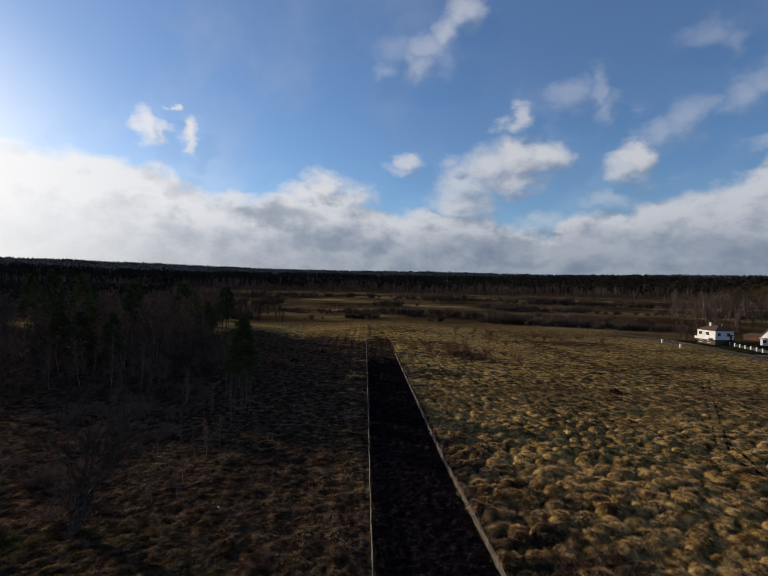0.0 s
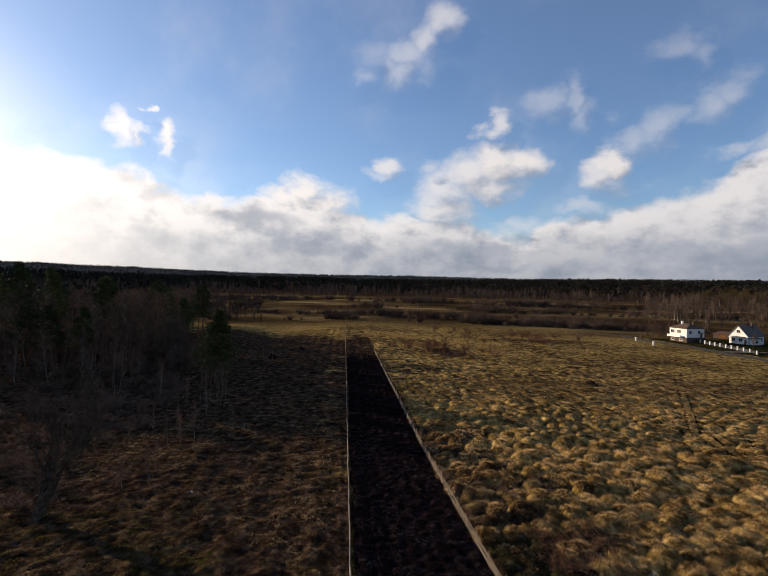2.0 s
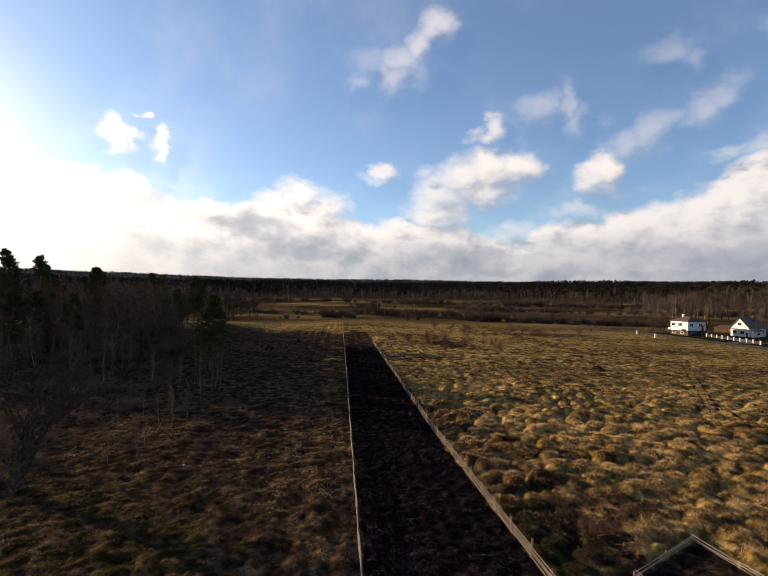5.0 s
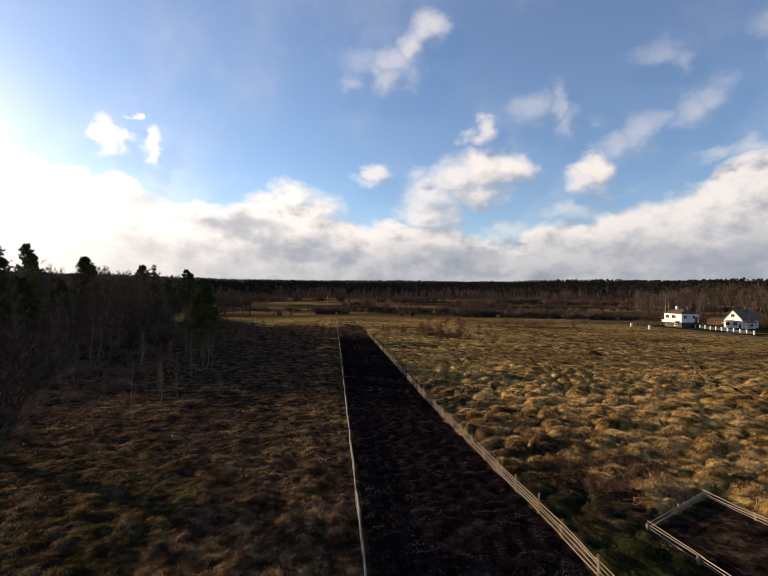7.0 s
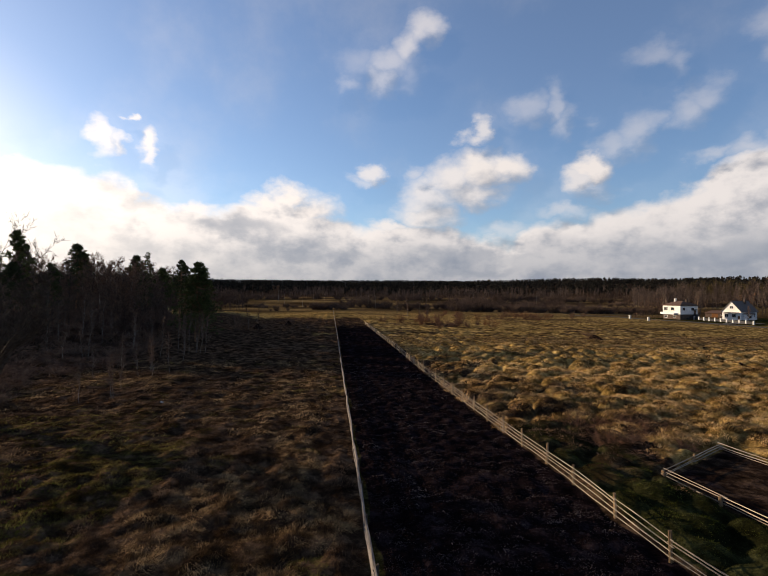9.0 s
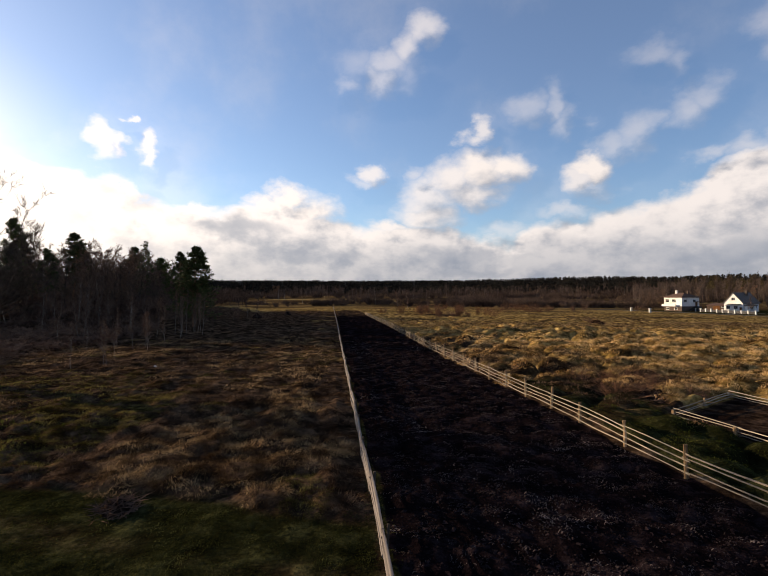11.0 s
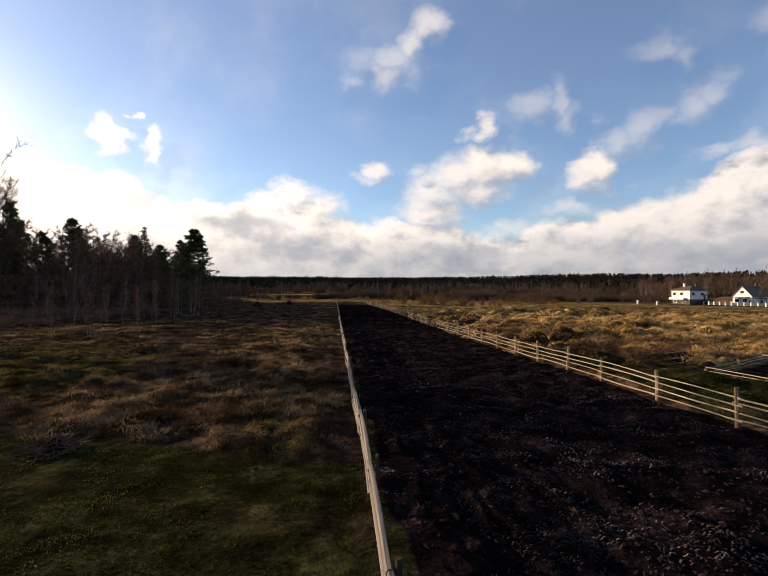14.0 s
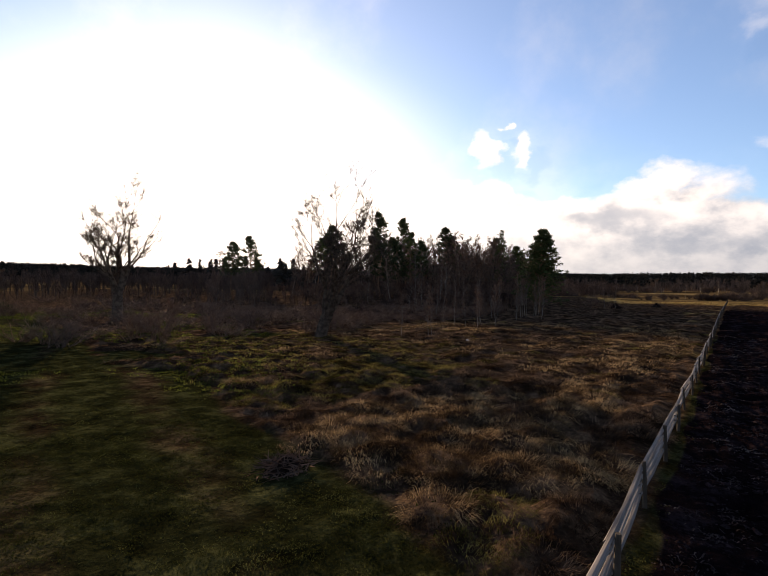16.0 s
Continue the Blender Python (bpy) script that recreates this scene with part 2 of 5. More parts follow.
def ground_material():
    """Soil, short green turf and long dry grass, by the cover that each place of the field has."""
    m, N = material("ground")
    pos = N.add("ShaderNodeNewGeometry").outputs["Position"]
    at = N.add("ShaderNodeAttribute", attribute="cover")
    s = N.add("ShaderNodeSeparateColor", {0: at.outputs["Color"]})
    soil, green, meadow, weedy = s.outputs[0], s.outputs[1], s.outputs[2], at.outputs["Alpha"]
    big, mid, small, tiny = N.noise(pos, 0.035, 4.0), N.noise(pos, 0.35, 5.0), N.noise(pos, 2.6, 6.0, 0.75), N.noise(pos, 12.0, 4.0, 0.75)
    tuft = N.math("ADD", N.math("MULTIPLY", small, 0.6), N.math("MULTIPLY", tiny, 0.4))
    # clumps: random tone, with lit crests and shaded gaps put into the colour
    clump = N.noise(pos, 0.9, 4.0, 0.6)
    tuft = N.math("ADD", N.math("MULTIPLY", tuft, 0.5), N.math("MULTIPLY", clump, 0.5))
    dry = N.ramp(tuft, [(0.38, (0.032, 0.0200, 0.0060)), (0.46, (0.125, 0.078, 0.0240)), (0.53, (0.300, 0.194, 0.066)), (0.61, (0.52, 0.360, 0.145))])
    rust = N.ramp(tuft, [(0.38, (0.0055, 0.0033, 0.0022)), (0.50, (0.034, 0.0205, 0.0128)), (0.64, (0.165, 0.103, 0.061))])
    patch = N.step(N.math("ADD", N.math("MULTIPLY", mid, 0.6), N.math("MULTIPLY", big, 0.4)), 0.49, 0.59)
    shaggy = N.step(N.math("ADD", weedy, N.math("MULTIPLY", N.math("SUBTRACT", mid, 0.5), 0.7)), 0.36, 0.62)
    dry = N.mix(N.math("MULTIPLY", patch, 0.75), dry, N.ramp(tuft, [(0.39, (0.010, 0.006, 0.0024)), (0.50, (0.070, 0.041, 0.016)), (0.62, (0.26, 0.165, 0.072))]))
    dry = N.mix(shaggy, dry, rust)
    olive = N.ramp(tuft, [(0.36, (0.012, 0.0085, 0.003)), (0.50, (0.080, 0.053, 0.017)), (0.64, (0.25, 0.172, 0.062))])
    dry = N.mix(N.math("MULTIPLY", N.step(big, 0.50, 0.62), N.math("SUBTRACT", 0.5, N.math("MULTIPLY", shaggy, 0.5))), dry, olive)
    mead = N.ramp(N.math("ADD", N.math("MULTIPLY", tuft, 0.35), N.math("MULTIPLY", N.math("ADD", N.math("MULTIPLY", mid, 0.4), N.math("MULTIPLY", N.noise(pos, 0.012, 3.0), 1.6)), 0.325)), [(0.42, (0.026, 0.016, 0.009)), (0.50, (0.066, 0.042, 0.019)), (0.57, (0.17, 0.115, 0.050)), (0.64, (0.40, 0.29, 0.130))])
    dry = N.mix(meadow, dry, mead)
    # turf: darker than grass itself, the dim light on it is in the colour
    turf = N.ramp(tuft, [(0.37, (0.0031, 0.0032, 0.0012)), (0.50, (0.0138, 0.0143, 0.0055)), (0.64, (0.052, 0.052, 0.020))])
    # clod colours hold shaded hollows and lit clod edges besides the soil's own
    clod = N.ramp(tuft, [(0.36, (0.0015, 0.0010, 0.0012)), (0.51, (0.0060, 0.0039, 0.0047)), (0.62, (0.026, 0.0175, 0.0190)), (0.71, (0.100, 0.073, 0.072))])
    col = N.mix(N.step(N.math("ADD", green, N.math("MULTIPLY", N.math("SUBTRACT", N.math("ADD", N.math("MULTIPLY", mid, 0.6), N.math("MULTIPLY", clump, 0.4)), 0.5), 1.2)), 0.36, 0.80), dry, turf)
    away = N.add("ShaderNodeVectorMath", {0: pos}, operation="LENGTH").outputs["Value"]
    # far ground: haze of the distance put into the colour as grey-blue
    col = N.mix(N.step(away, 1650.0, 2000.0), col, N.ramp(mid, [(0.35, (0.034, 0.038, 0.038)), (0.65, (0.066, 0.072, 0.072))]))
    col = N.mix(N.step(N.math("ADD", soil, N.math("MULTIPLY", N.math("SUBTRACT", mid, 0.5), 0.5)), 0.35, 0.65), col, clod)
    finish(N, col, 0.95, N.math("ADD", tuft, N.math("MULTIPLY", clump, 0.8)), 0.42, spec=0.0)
    return m


def blade_material(name, stops, trans=0.15):
    m, N = material(name)
    r = N.add("ShaderNodeNewGeometry").outputs["Random Per Island"]
    pos = N.add("ShaderNodeNewGeometry").outputs["Position"]
    f = N.math("ADD", N.math("SUBTRACT", N.math("MULTIPLY", N.noise(pos, 0.3, 4.0), 1.0), 0.25), N.math("ADD", N.math("MULTIPLY", N.math("SUBTRACT", N.noise(pos, 1.3, 3.0, 0.6), 0.5), 1.3), N.math("MULTIPLY", N.math("ADD", r, 0.6), 0.25)))
    finish(N, N.ramp(f, stops), 1.0, spec=0.0, trans=trans)
    return m


def plank_material(name, dark, light):
    """Weathered wood, grain along the piece's own x."""
    m, N = material(name)
    pos = N.add("ShaderNodeTexCoord").outputs["Object"]
    mp = N.add("ShaderNodeMapping", {"Vector": pos, "Scale": (1.2, 26.0, 26.0)}).outputs[0]
    g = N.noise(mp, 1.0, 5.0, 0.6)
    st = N.noise(pos, 2.5, 4.0)
    f = N.math("ADD", N.math("MULTIPLY", g, 0.6), N.math("MULTIPLY", st, 0.4))
    r = N.add("ShaderNodeObjectInfo").outputs["Random"]
    col = N.ramp(f, [(0.32, dark), (0.52, tuple((a + b) / 2 for a, b in zip(dark, light))), (0.7, light)])
    col = N.add("ShaderNodeHueSaturation", {"Color": col, "Value": N.math("ADD", 0.72, N.math("MULTIPLY", r, 0.5))}).outputs[0]
    finish(N, col, 0.95, f, 0.006, spec=0.04)
    return m


def tile_roof_material(name, a, b):
    m, N = material(name)
    pos = N.add("ShaderNodeTexCoord").outputs["Object"]
    w = N.add("ShaderNodeTexWave", {"Vector": pos, "Scale": 2.6, "Distortion": 0.6, "Detail": 2.0}, bands="Z").outputs[1]
    n = N.noise(pos, 1.6, 5.0)
    f = N.math("ADD", N.math("MULTIPLY", w, 0.35), N.math("MULTIPLY", n, 0.65))
    finish(N, N.mix(f, (*a, 1), (*b, 1)), 0.85, w, 0.03, spec=0.1)
    return m


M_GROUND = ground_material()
M_DRY = blade_material("dry_grass", [(0.30, (0.055, 0.032, 0.010)), (0.46, (0.22, 0.127, 0.046)), (0.58, (0.47, 0.294, 0.125)), (0.72, (0.72, 0.50, 0.245))], 0.5)
M_TURF = blade_material("green_grass", [(0.25, (0.0055, 0.0078, 0.0016)), (0.55, (0.019, 0.0245, 0.0048)), (0.85, (0.066, 0.072, 0.016))], 0.25)
# near turf dim, open meadow bright: the light on each is in its colour
M_LAWN_DIM = blade_material("dim_lawn_grass", [(0.25, (0.0075, 0.0086, 0.0028)), (0.55, (0.0215, 0.0238, 0.0074)), (0.85, (0.076, 0.077, 0.026))], 0.45)
M_MEADOW_SUNLIT = blade_material("meadow_grass", [(0.25, (0.022, 0.028, 0.006)), (0.55, (0.060, 0.070, 0.015)), (0.85, (0.150, 0.155, 0.035))], 0.4)
M_OLIVE = blade_material("olive_grass", [(0.28, (0.0105, 0.009, 0.0027)), (0.52, (0.0495, 0.042, 0.01275)), (0.76, (0.165, 0.135, 0.045))], 0.40)
M_WEED = blade_material("brown_weeds", [(0.28, (0.01224, 0.0072, 0.00468)), (0.52, (0.0504, 0.03096, 0.0198)), (0.78, (0.1872, 0.121, 0.07488))], 0.2)
M_HAY = blade_material("withered_grass", [(0.3, (0.024, 0.014, 0.0076)), (0.52, (0.116, 0.072, 0.0352)), (0.74, (0.368, 0.248, 0.128))], 0.25)
M_STRAW = blade_material("straw", [(0.25, (0.015, 0.0105, 0.0108)), (0.6, (0.046, 0.036, 0.0350)), (0.9, (0.170, 0.138, 0.128))], 0.08)
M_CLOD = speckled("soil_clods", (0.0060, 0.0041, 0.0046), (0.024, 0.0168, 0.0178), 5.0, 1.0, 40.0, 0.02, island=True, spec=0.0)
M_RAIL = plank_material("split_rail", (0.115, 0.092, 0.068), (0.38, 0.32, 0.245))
# left fence: weathered grey wood, darkened in colour for its shaded side
M_RAIL_GREY_SHADED = plank_material("shaded_grey_split_rail", (0.058, 0.050, 0.046), (0.26, 0.228, 0.205))
M_POST_SHADED = plank_material("shaded_post", (0.022, 0.017, 0.013), (0.085, 0.066, 0.050))
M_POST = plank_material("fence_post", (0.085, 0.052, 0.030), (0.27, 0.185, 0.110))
M_SOIL_HEAP = speckled("heap_soil", (0.006, 0.0036, 0.0026), (0.030, 0.018, 0.013), 4.0, 1.0, 30.0, 0.03, spec=0.0)
M_BARK = speckled("dark_bark", (0.03, 0.021, 0.015), (0.1125, 0.0825, 0.06), 3.0, 0.95, 22.0, 0.02)
M_BIRCH = speckled("birch_bark", (0.06075, 0.0459, 0.0378), (0.2565, 0.2093, 0.1688), 2.2, 0.85, 14.0, 0.01)
M_TWIG = speckled("twigs", (0.0595, 0.0357, 0.0255), (0.1785, 0.1122, 0.0782), 1.5, 0.9, 10.0, 0.004)
M_TWIG_RED = speckled("red_twigs", (0.072, 0.036, 0.0216), (0.198, 0.1032, 0.06), 1.5, 0.9, 10.0, 0.004)
M_PINE_BARK = speckled("pine_bark", (0.0715, 0.039, 0.0234), (0.221, 0.1235, 0.0715), 2.0, 0.95, 16.0, 0.02)
M_NEEDLE = speckled("pine_needles", (0.0253, 0.0322, 0.0115), (0.0805, 0.092, 0.0322), 1.2, 0.7, 9.0, 0.01, 0.3)
M_FAR_PINE = speckled("far_pine_wood", (0.01581, 0.01485, 0.01287), (0.04278, 0.0378, 0.0297), 0.05, 0.9, 0.6, 0.05, 0.35, island=True, spec=0.0)
M_FAR_BARE = speckled("far_bare_wood", (0.04176, 0.0288, 0.02304), (0.1116, 0.07776, 0.05976), 0.03, 0.95, 0.5, 0.05, 0.35, island=True, spec=0.0)
# bluish grey of the haze mixed into the ridge trees' colour
M_RIDGE_HAZY = speckled("hazy_ridge_wood", (0.0238, 0.0272, 0.0272), (0.0561, 0.0612, 0.0612), 0.004, 0.95, 0.03, 0.05, 0.2, island=True, spec=0.0)
M_FAR_GREY = speckled("far_grey_wood", (0.05493, 0.03965, 0.0319), (0.1413, 0.1042, 0.08505), 0.03, 0.95, 0.5, 0.05, 0.35, island=True, spec=0.0)
M_THICKET = speckled("thicket_twigs", (0.0494, 0.0304, 0.0228), (0.152, 0.095, 0.0684), 0.2, 0.95, 2.0, 0.02, 0.35, island=True, spec=0.0)
M_FAR_OLIVE = speckled("far_larch_wood", (0.04125, 0.033, 0.0165), (0.08625, 0.066, 0.03225), 0.03, 0.95, 0.5, 0.05, 0.3, island=True, spec=0.0)
M_FAR_TRUNK = speckled("far_birch_trunks", (0.1646, 0.1441, 0.1166), (0.3156, 0.2813, 0.2332), 0.4, 0.9, 3.0, 0.02, 0.3, island=True)
M_WHITE = speckled("white_render", (0.56, 0.55, 0.53), (0.68, 0.67, 0.65), 0.5, 0.9, 14.0, 0.004, 0.03)
M_CREAM = speckled("cream_render", (0.50, 0.43, 0.25), (0.60, 0.52, 0.32), 0.5, 0.9, 14.0, 0.004, 0.03)
M_BEIGE = speckled("beige_render", (0.25, 0.23, 0.19), (0.36, 0.33, 0.275), 0.5, 0.9, 14.0, 0.004, 0.05)
M_BRICK = speckled("brown_brick", (0.058, 0.042, 0.034), (0.115, 0.084, 0.068), 4.0, 0.9, 30.0, 0.01, 0.1)
M_ROOF_RED = tile_roof_material("brown_red_tiles", (0.070, 0.042, 0.031), (0.135, 0.082, 0.060))
M_ROOF_GREY = tile_roof_material("graphite_tiles", (0.085, 0.072, 0.064), (0.165, 0.143, 0.128))
M_ROAD = speckled("asphalt", (0.062, 0.05684, 0.0513), (0.124, 0.1131, 0.0999), 0.5, 0.9, 12.0, 0.006)
M_STONE = speckled("pale_stone", (0.42, 0.40, 0.36), (0.62, 0.60, 0.55), 2.0, 0.9, 20.0, 0.01, 0.1)
M_FRAME = speckled("white_frame", (0.62, 0.62, 0.60), (0.74, 0.74, 0.72), 3.0, 0.5, 20.0, 0.001, 0.03)
M_DOOR = speckled("brown_door", (0.10, 0.05, 0.028), (0.19, 0.10, 0.055), 3.0, 0.6, 20.0, 0.002, 0.05)
M_METAL = speckled("dark_metal", (0.03, 0.03, 0.032), (0.07, 0.07, 0.072), 3.0, 0.5, 20.0, 0.001, 0.1, metal=0.6)
M_GLASS, _g = material("window_glass")
_g.add("ShaderNodeOutputMaterial", {0: _g.add("ShaderNodeBsdfPrincipled", {"Base Color": (0.02, 0.025, 0.03, 1), "Roughness": 0.08, "Specular IOR Level": 0.6}).outputs[0]})


# ---- mesh helpers ----
def soup(name, verts, faces, mat, parent=None, smooth=False):
    """One mesh object from arrays of corners and of triangles or quads."""
    verts, faces = np.asarray(verts, np.float32), np.asarray(faces, np.int32)
    me = bpy.data.meshes.new(name)
    me.vertices.add(len(verts))
    me.vertices.foreach_set("co", verts.ravel())
    k = faces.shape[1]
    me.loops.add(faces.size)
    me.loops.foreach_set("vertex_index", faces.ravel())
    me.polygons.add(len(faces))
    me.polygons.foreach_set("loop_start", np.arange(len(faces), dtype=np.int32) * k)
    me.polygons.foreach_set("loop_total", np.full(len(faces), k, np.int32))
    me.polygons.foreach_set("use_smooth", np.full(len(faces), smooth))
    me.materials.append(mat)
    me.update(calc_edges=True)
    ob = new(name, me)
    if parent is not None:
        ob.parent = parent
    return ob


def part(name, bm, mat, parent=None, label=""):
    me = bpy.data.meshes.new(name)
    bm.to_mesh(me)
    bm.free()
    me.materials.append(mat)
    ob = new(name, me)
    if parent is not None:
        ob.parent = parent
    if label:
        tagged(ob, label)
    return ob


def box(bm, x0, y0, z0, x1, y1, z1, m=None, bevel=0.0):
    vs = bmesh.ops.create_cube(bm, size=1.0)["verts"]
    for v in vs:
        v.co = Vector(((x0 + x1) / 2 + v.co.x * (x1 - x0), (y0 + y1) / 2 + v.co.y * (y1 - y0), (z0 + z1) / 2 + v.co.z * (z1 - z0)))
    if bevel:
        es = list({e for v in vs for e in v.link_edges})
        vs = list({v for f in bmesh.ops.bevel(bm, geom=es, offset=bevel, segments=1, affect="EDGES")["faces"] for v in f.verts} | {v for v in vs if v.is_valid})
    if m is not None:
        bmesh.ops.transform(bm, matrix=m, verts=[v for v in vs if v.is_valid])
    return vs


def boxed(name, dims, mat, parent, bevel=0.0, label=""):
    bm = bmesh.new()
    box(bm, *dims, bevel=bevel)
    return part(name, bm, mat, parent, label)


def hashed(ix, iy, seed):
    h = (ix.astype(np.int64) * 374761393 + iy.astype(np.int64) * 668265263 + seed * 974634777) & 0xFFFFFFFF
    h = ((h ^ (h >> 13)) * 1274126177) & 0xFFFFFFFF
    return ((h ^ (h >> 16)) & 0xFFFF) / 65535.0


def lumps(x, y, seed=0):
    """Smooth noise, 0 to 1, one lump a metre."""
    ix, iy = np.floor(x), np.floor(y)
    fx, fy = x - ix, y - iy
    fx, fy = fx * fx * (3 - 2 * fx), fy * fy * (3 - 2 * fy)
    a, b = hashed(ix, iy, seed), hashed(ix + 1, iy, seed)
    c, d = hashed(ix, iy + 1, seed), hashed(ix + 1, iy + 1, seed)
    return (a * (1 - fx) + b * fx) * (1 - fy) + (c * (1 - fx) + d * fx) * fy


def rough(x, y, seed=0, octaves=3):
    total, amp, norm = 0.0, 1.0, 0.0
    for k in range(octaves):
        total = total + amp * lumps(x * 2 ** k + 17.3 * k, y * 2 ** k - 9.1 * k, seed + k)
        norm += amp
        amp *= 0.5
    return total / norm


def mound_cells(ix, iy, size, seed):
    """Centre, reach and height of the tussock of each cell."""
    cx = (ix + 0.15 + 0.7 * hashed(ix, iy, seed)) * size
    cy = (iy + 0.15 + 0.7 * hashed(ix, iy, seed + 1)) * size
    big = 0.45 + 0.55 * hashed(ix, iy, seed + 2)
    return cx, cy, size * (0.72 if size > 1.3 else 0.85) * (0.6 + 0.4 * big), big


def mounds(x, y, size, seed):
    """Pillowy tussocks, 0 to 1."""
    ix, iy = np.floor(x / size), np.floor(y / size)
    best = np.zeros_like(x)
    for dx in (-1, 0, 1):
        for dy in (-1, 0, 1):
            cx, cy, reach, big = mound_cells(ix + dx, iy + dy, size, seed)
            d2 = ((x - cx) ** 2 + (y - cy) ** 2) / reach ** 2
            best = np.maximum(best, big * np.sqrt(np.clip(1 - d2, 0, 1)))
    return best


def sstep(v, lo, hi):
    t = np.clip((v - lo) / (hi - lo), 0, 1)
    return t * t * (3 - 2 * t)


# ---- the lie of the land ----
def fence_x(y):
    """The right-hand fence's line."""
    return np.interp(y, [-20, 8, 13, 20, 35, 50, 85, 160], [10.4, 10.3, 9.75, 9.8, 9.4, 8.95, 8.7, 8.7])


def road_x(y):
    """The village road's line."""
    return np.interp(y, [-60, 60, 128, 165, 185, 210], [118, 128, 131, 133, 130, 132])


def land(x, y):
    """Height of the bare ground without its tussocks."""
    x, y = np.asarray(x, float), np.asarray(y, float)
    r = np.hypot(x, y)
    z = 2.0 * sstep(y, 60, 110) * sstep(-x, 27, 44) * (1 - sstep(y, 200, 260))
    z = z + 0.6 * sstep(y, 50, 90) * np.exp(-((x - 4) / 25.0) ** 2)
    z = z + 0.95 * np.exp(-((x - 27) / 16.0) ** 2 - ((y - 58) / 22.0) ** 2)
    z = z - 0.35 * sstep(x, 62, 112) * (1 - sstep(r, 300, 420))
    z = z + 7.0 * sstep(r, 290, 880) 
    az = np.degrees(np.arctan2(x, y))
    z = z + (31.0 + 7.0 * sstep(az, 4, 26) + 5.0 * lumps(az * 0.16 + 9, az * 0 + 6.0, 8)) * sstep(r, 900, 1500)
    ridge = 98.0 - 14.0 * sstep(az, 8, 30) + 20.0 * np.exp(-((az + 34) / 17.0) ** 2) + 5.0 * np.sin(az * 0.21) + 4.0 * lumps(az * 0.25 + 40, az * 0 + 3.0, 5)
    z = z + ridge * sstep(r, 1900, 4300)
    return z


def soil_at(x, y):
    wob = 0.35 * (lumps(x * 0 + 1.0, y * 0.5, 11) - 0.5)
    edge = sstep(x, 0.10 + wob, 0.50 + wob) * (1 - sstep(x, fence_x(y) - 0.25 + wob, fence_x(y) + 0.2 + wob))
    return edge * (1 - 0.56 * sstep(y + 24 * (rough(x * 0.35, y * 0.06, 13) - 0.5), 85, 140)) * (1 - sstep(y, 232, 252))


def green_at(x, y):
    n = rough(x * 0.16, y * 0.16, 21)
    left = sstep(-x, -0.15, 0.25) * (1 - sstep(y + 0.22 * x + 4.0 * (n - 0.5), 11.2, 13.2)) * (0.68 + 0.25 * n + 0.16 * np.sin((y + 0.35 * x) * 1.9 + 2.0 * n))
    left = np.maximum(left, sstep(n, 0.56, 0.72) * sstep(-x, 14, 22) * (1 - sstep(y, 30, 45)))
    right = sstep(x, fence_x(y) + 0.2, fence_x(y) + 0.6) * (1 - sstep(x + 5 * (n - 0.5), 13.6, 16.0)) * (1 - sstep(y + 8 * (n - 0.5), 26, 33)) * np.maximum(0.35 + 0.75 * n, 1.1 * (1 - sstep(y, 17, 21)))
    # turf rims along the fences; the left one also paints its fence's shadow
    rim = np.exp(-((x - 0.25) / 0.40) ** 2) * 0.75 * (1 - sstep(y, 50, 80)) + np.exp(-((x - fence_x(y) + 0.4) / 0.4) ** 2) * 0.35 * (y < 60)
    left = np.maximum(left, sstep(np.hypot(x, y), 1550, 1900))
    lawn = sstep(x, 135, 138) * (1 - sstep(x, 190, 215)) * sstep(y, 95, 130) * (1 - sstep(y, 196, 206)) * (0.6 + 0.4 * n)
    return np.clip(np.maximum(np.maximum(np.maximum(left, right), rim), lawn), 0, 1)


def brown_at(x, y):
    """How brown and weedy the grass beyond the right fence is, most of all near the fence."""
    near = (1 - sstep(x + 0.22 * (y - 20), 15, 36)) * (1 - sstep(y, 48, 85))
    return np.clip(near * 0.68 + 0.9 * (rough(x * 0.16, y * 0.16, 23) - 0.5), 0, 1) * sstep(x, fence_x(y), fence_x(y) + 0.5)


def tussock_at(x, y):
    """How much long grass stands at a place, 0 to 1."""
    wild = (1 - soil_at(x, y)) * (1 - (0.95 - 0.65 * sstep(x, 9, 10)) * sstep(green_at(x, y), 0.2, 0.6))
    pen = sstep(x, 13.9, 14.6) * (1 - sstep(x, 21.5, 22.4)) * (1 - sstep(y, 19.5 + (x - 14.5) * 0.55, 20.4 + (x - 14.5) * 0.55))
    kept = sstep(np.abs(x - 0.1), 0.45, 1.0) * sstep(np.abs(x - fence_x(y)), 0.2, 0.6)
    kept = kept * sstep(np.abs(x - road_x(y)), 3.0, 6.0) * (1 - sstep(x, 134, 140))
    return wild * (1 - pen) * kept


TUSSOCK, FALLOW = 1.5, 1.1


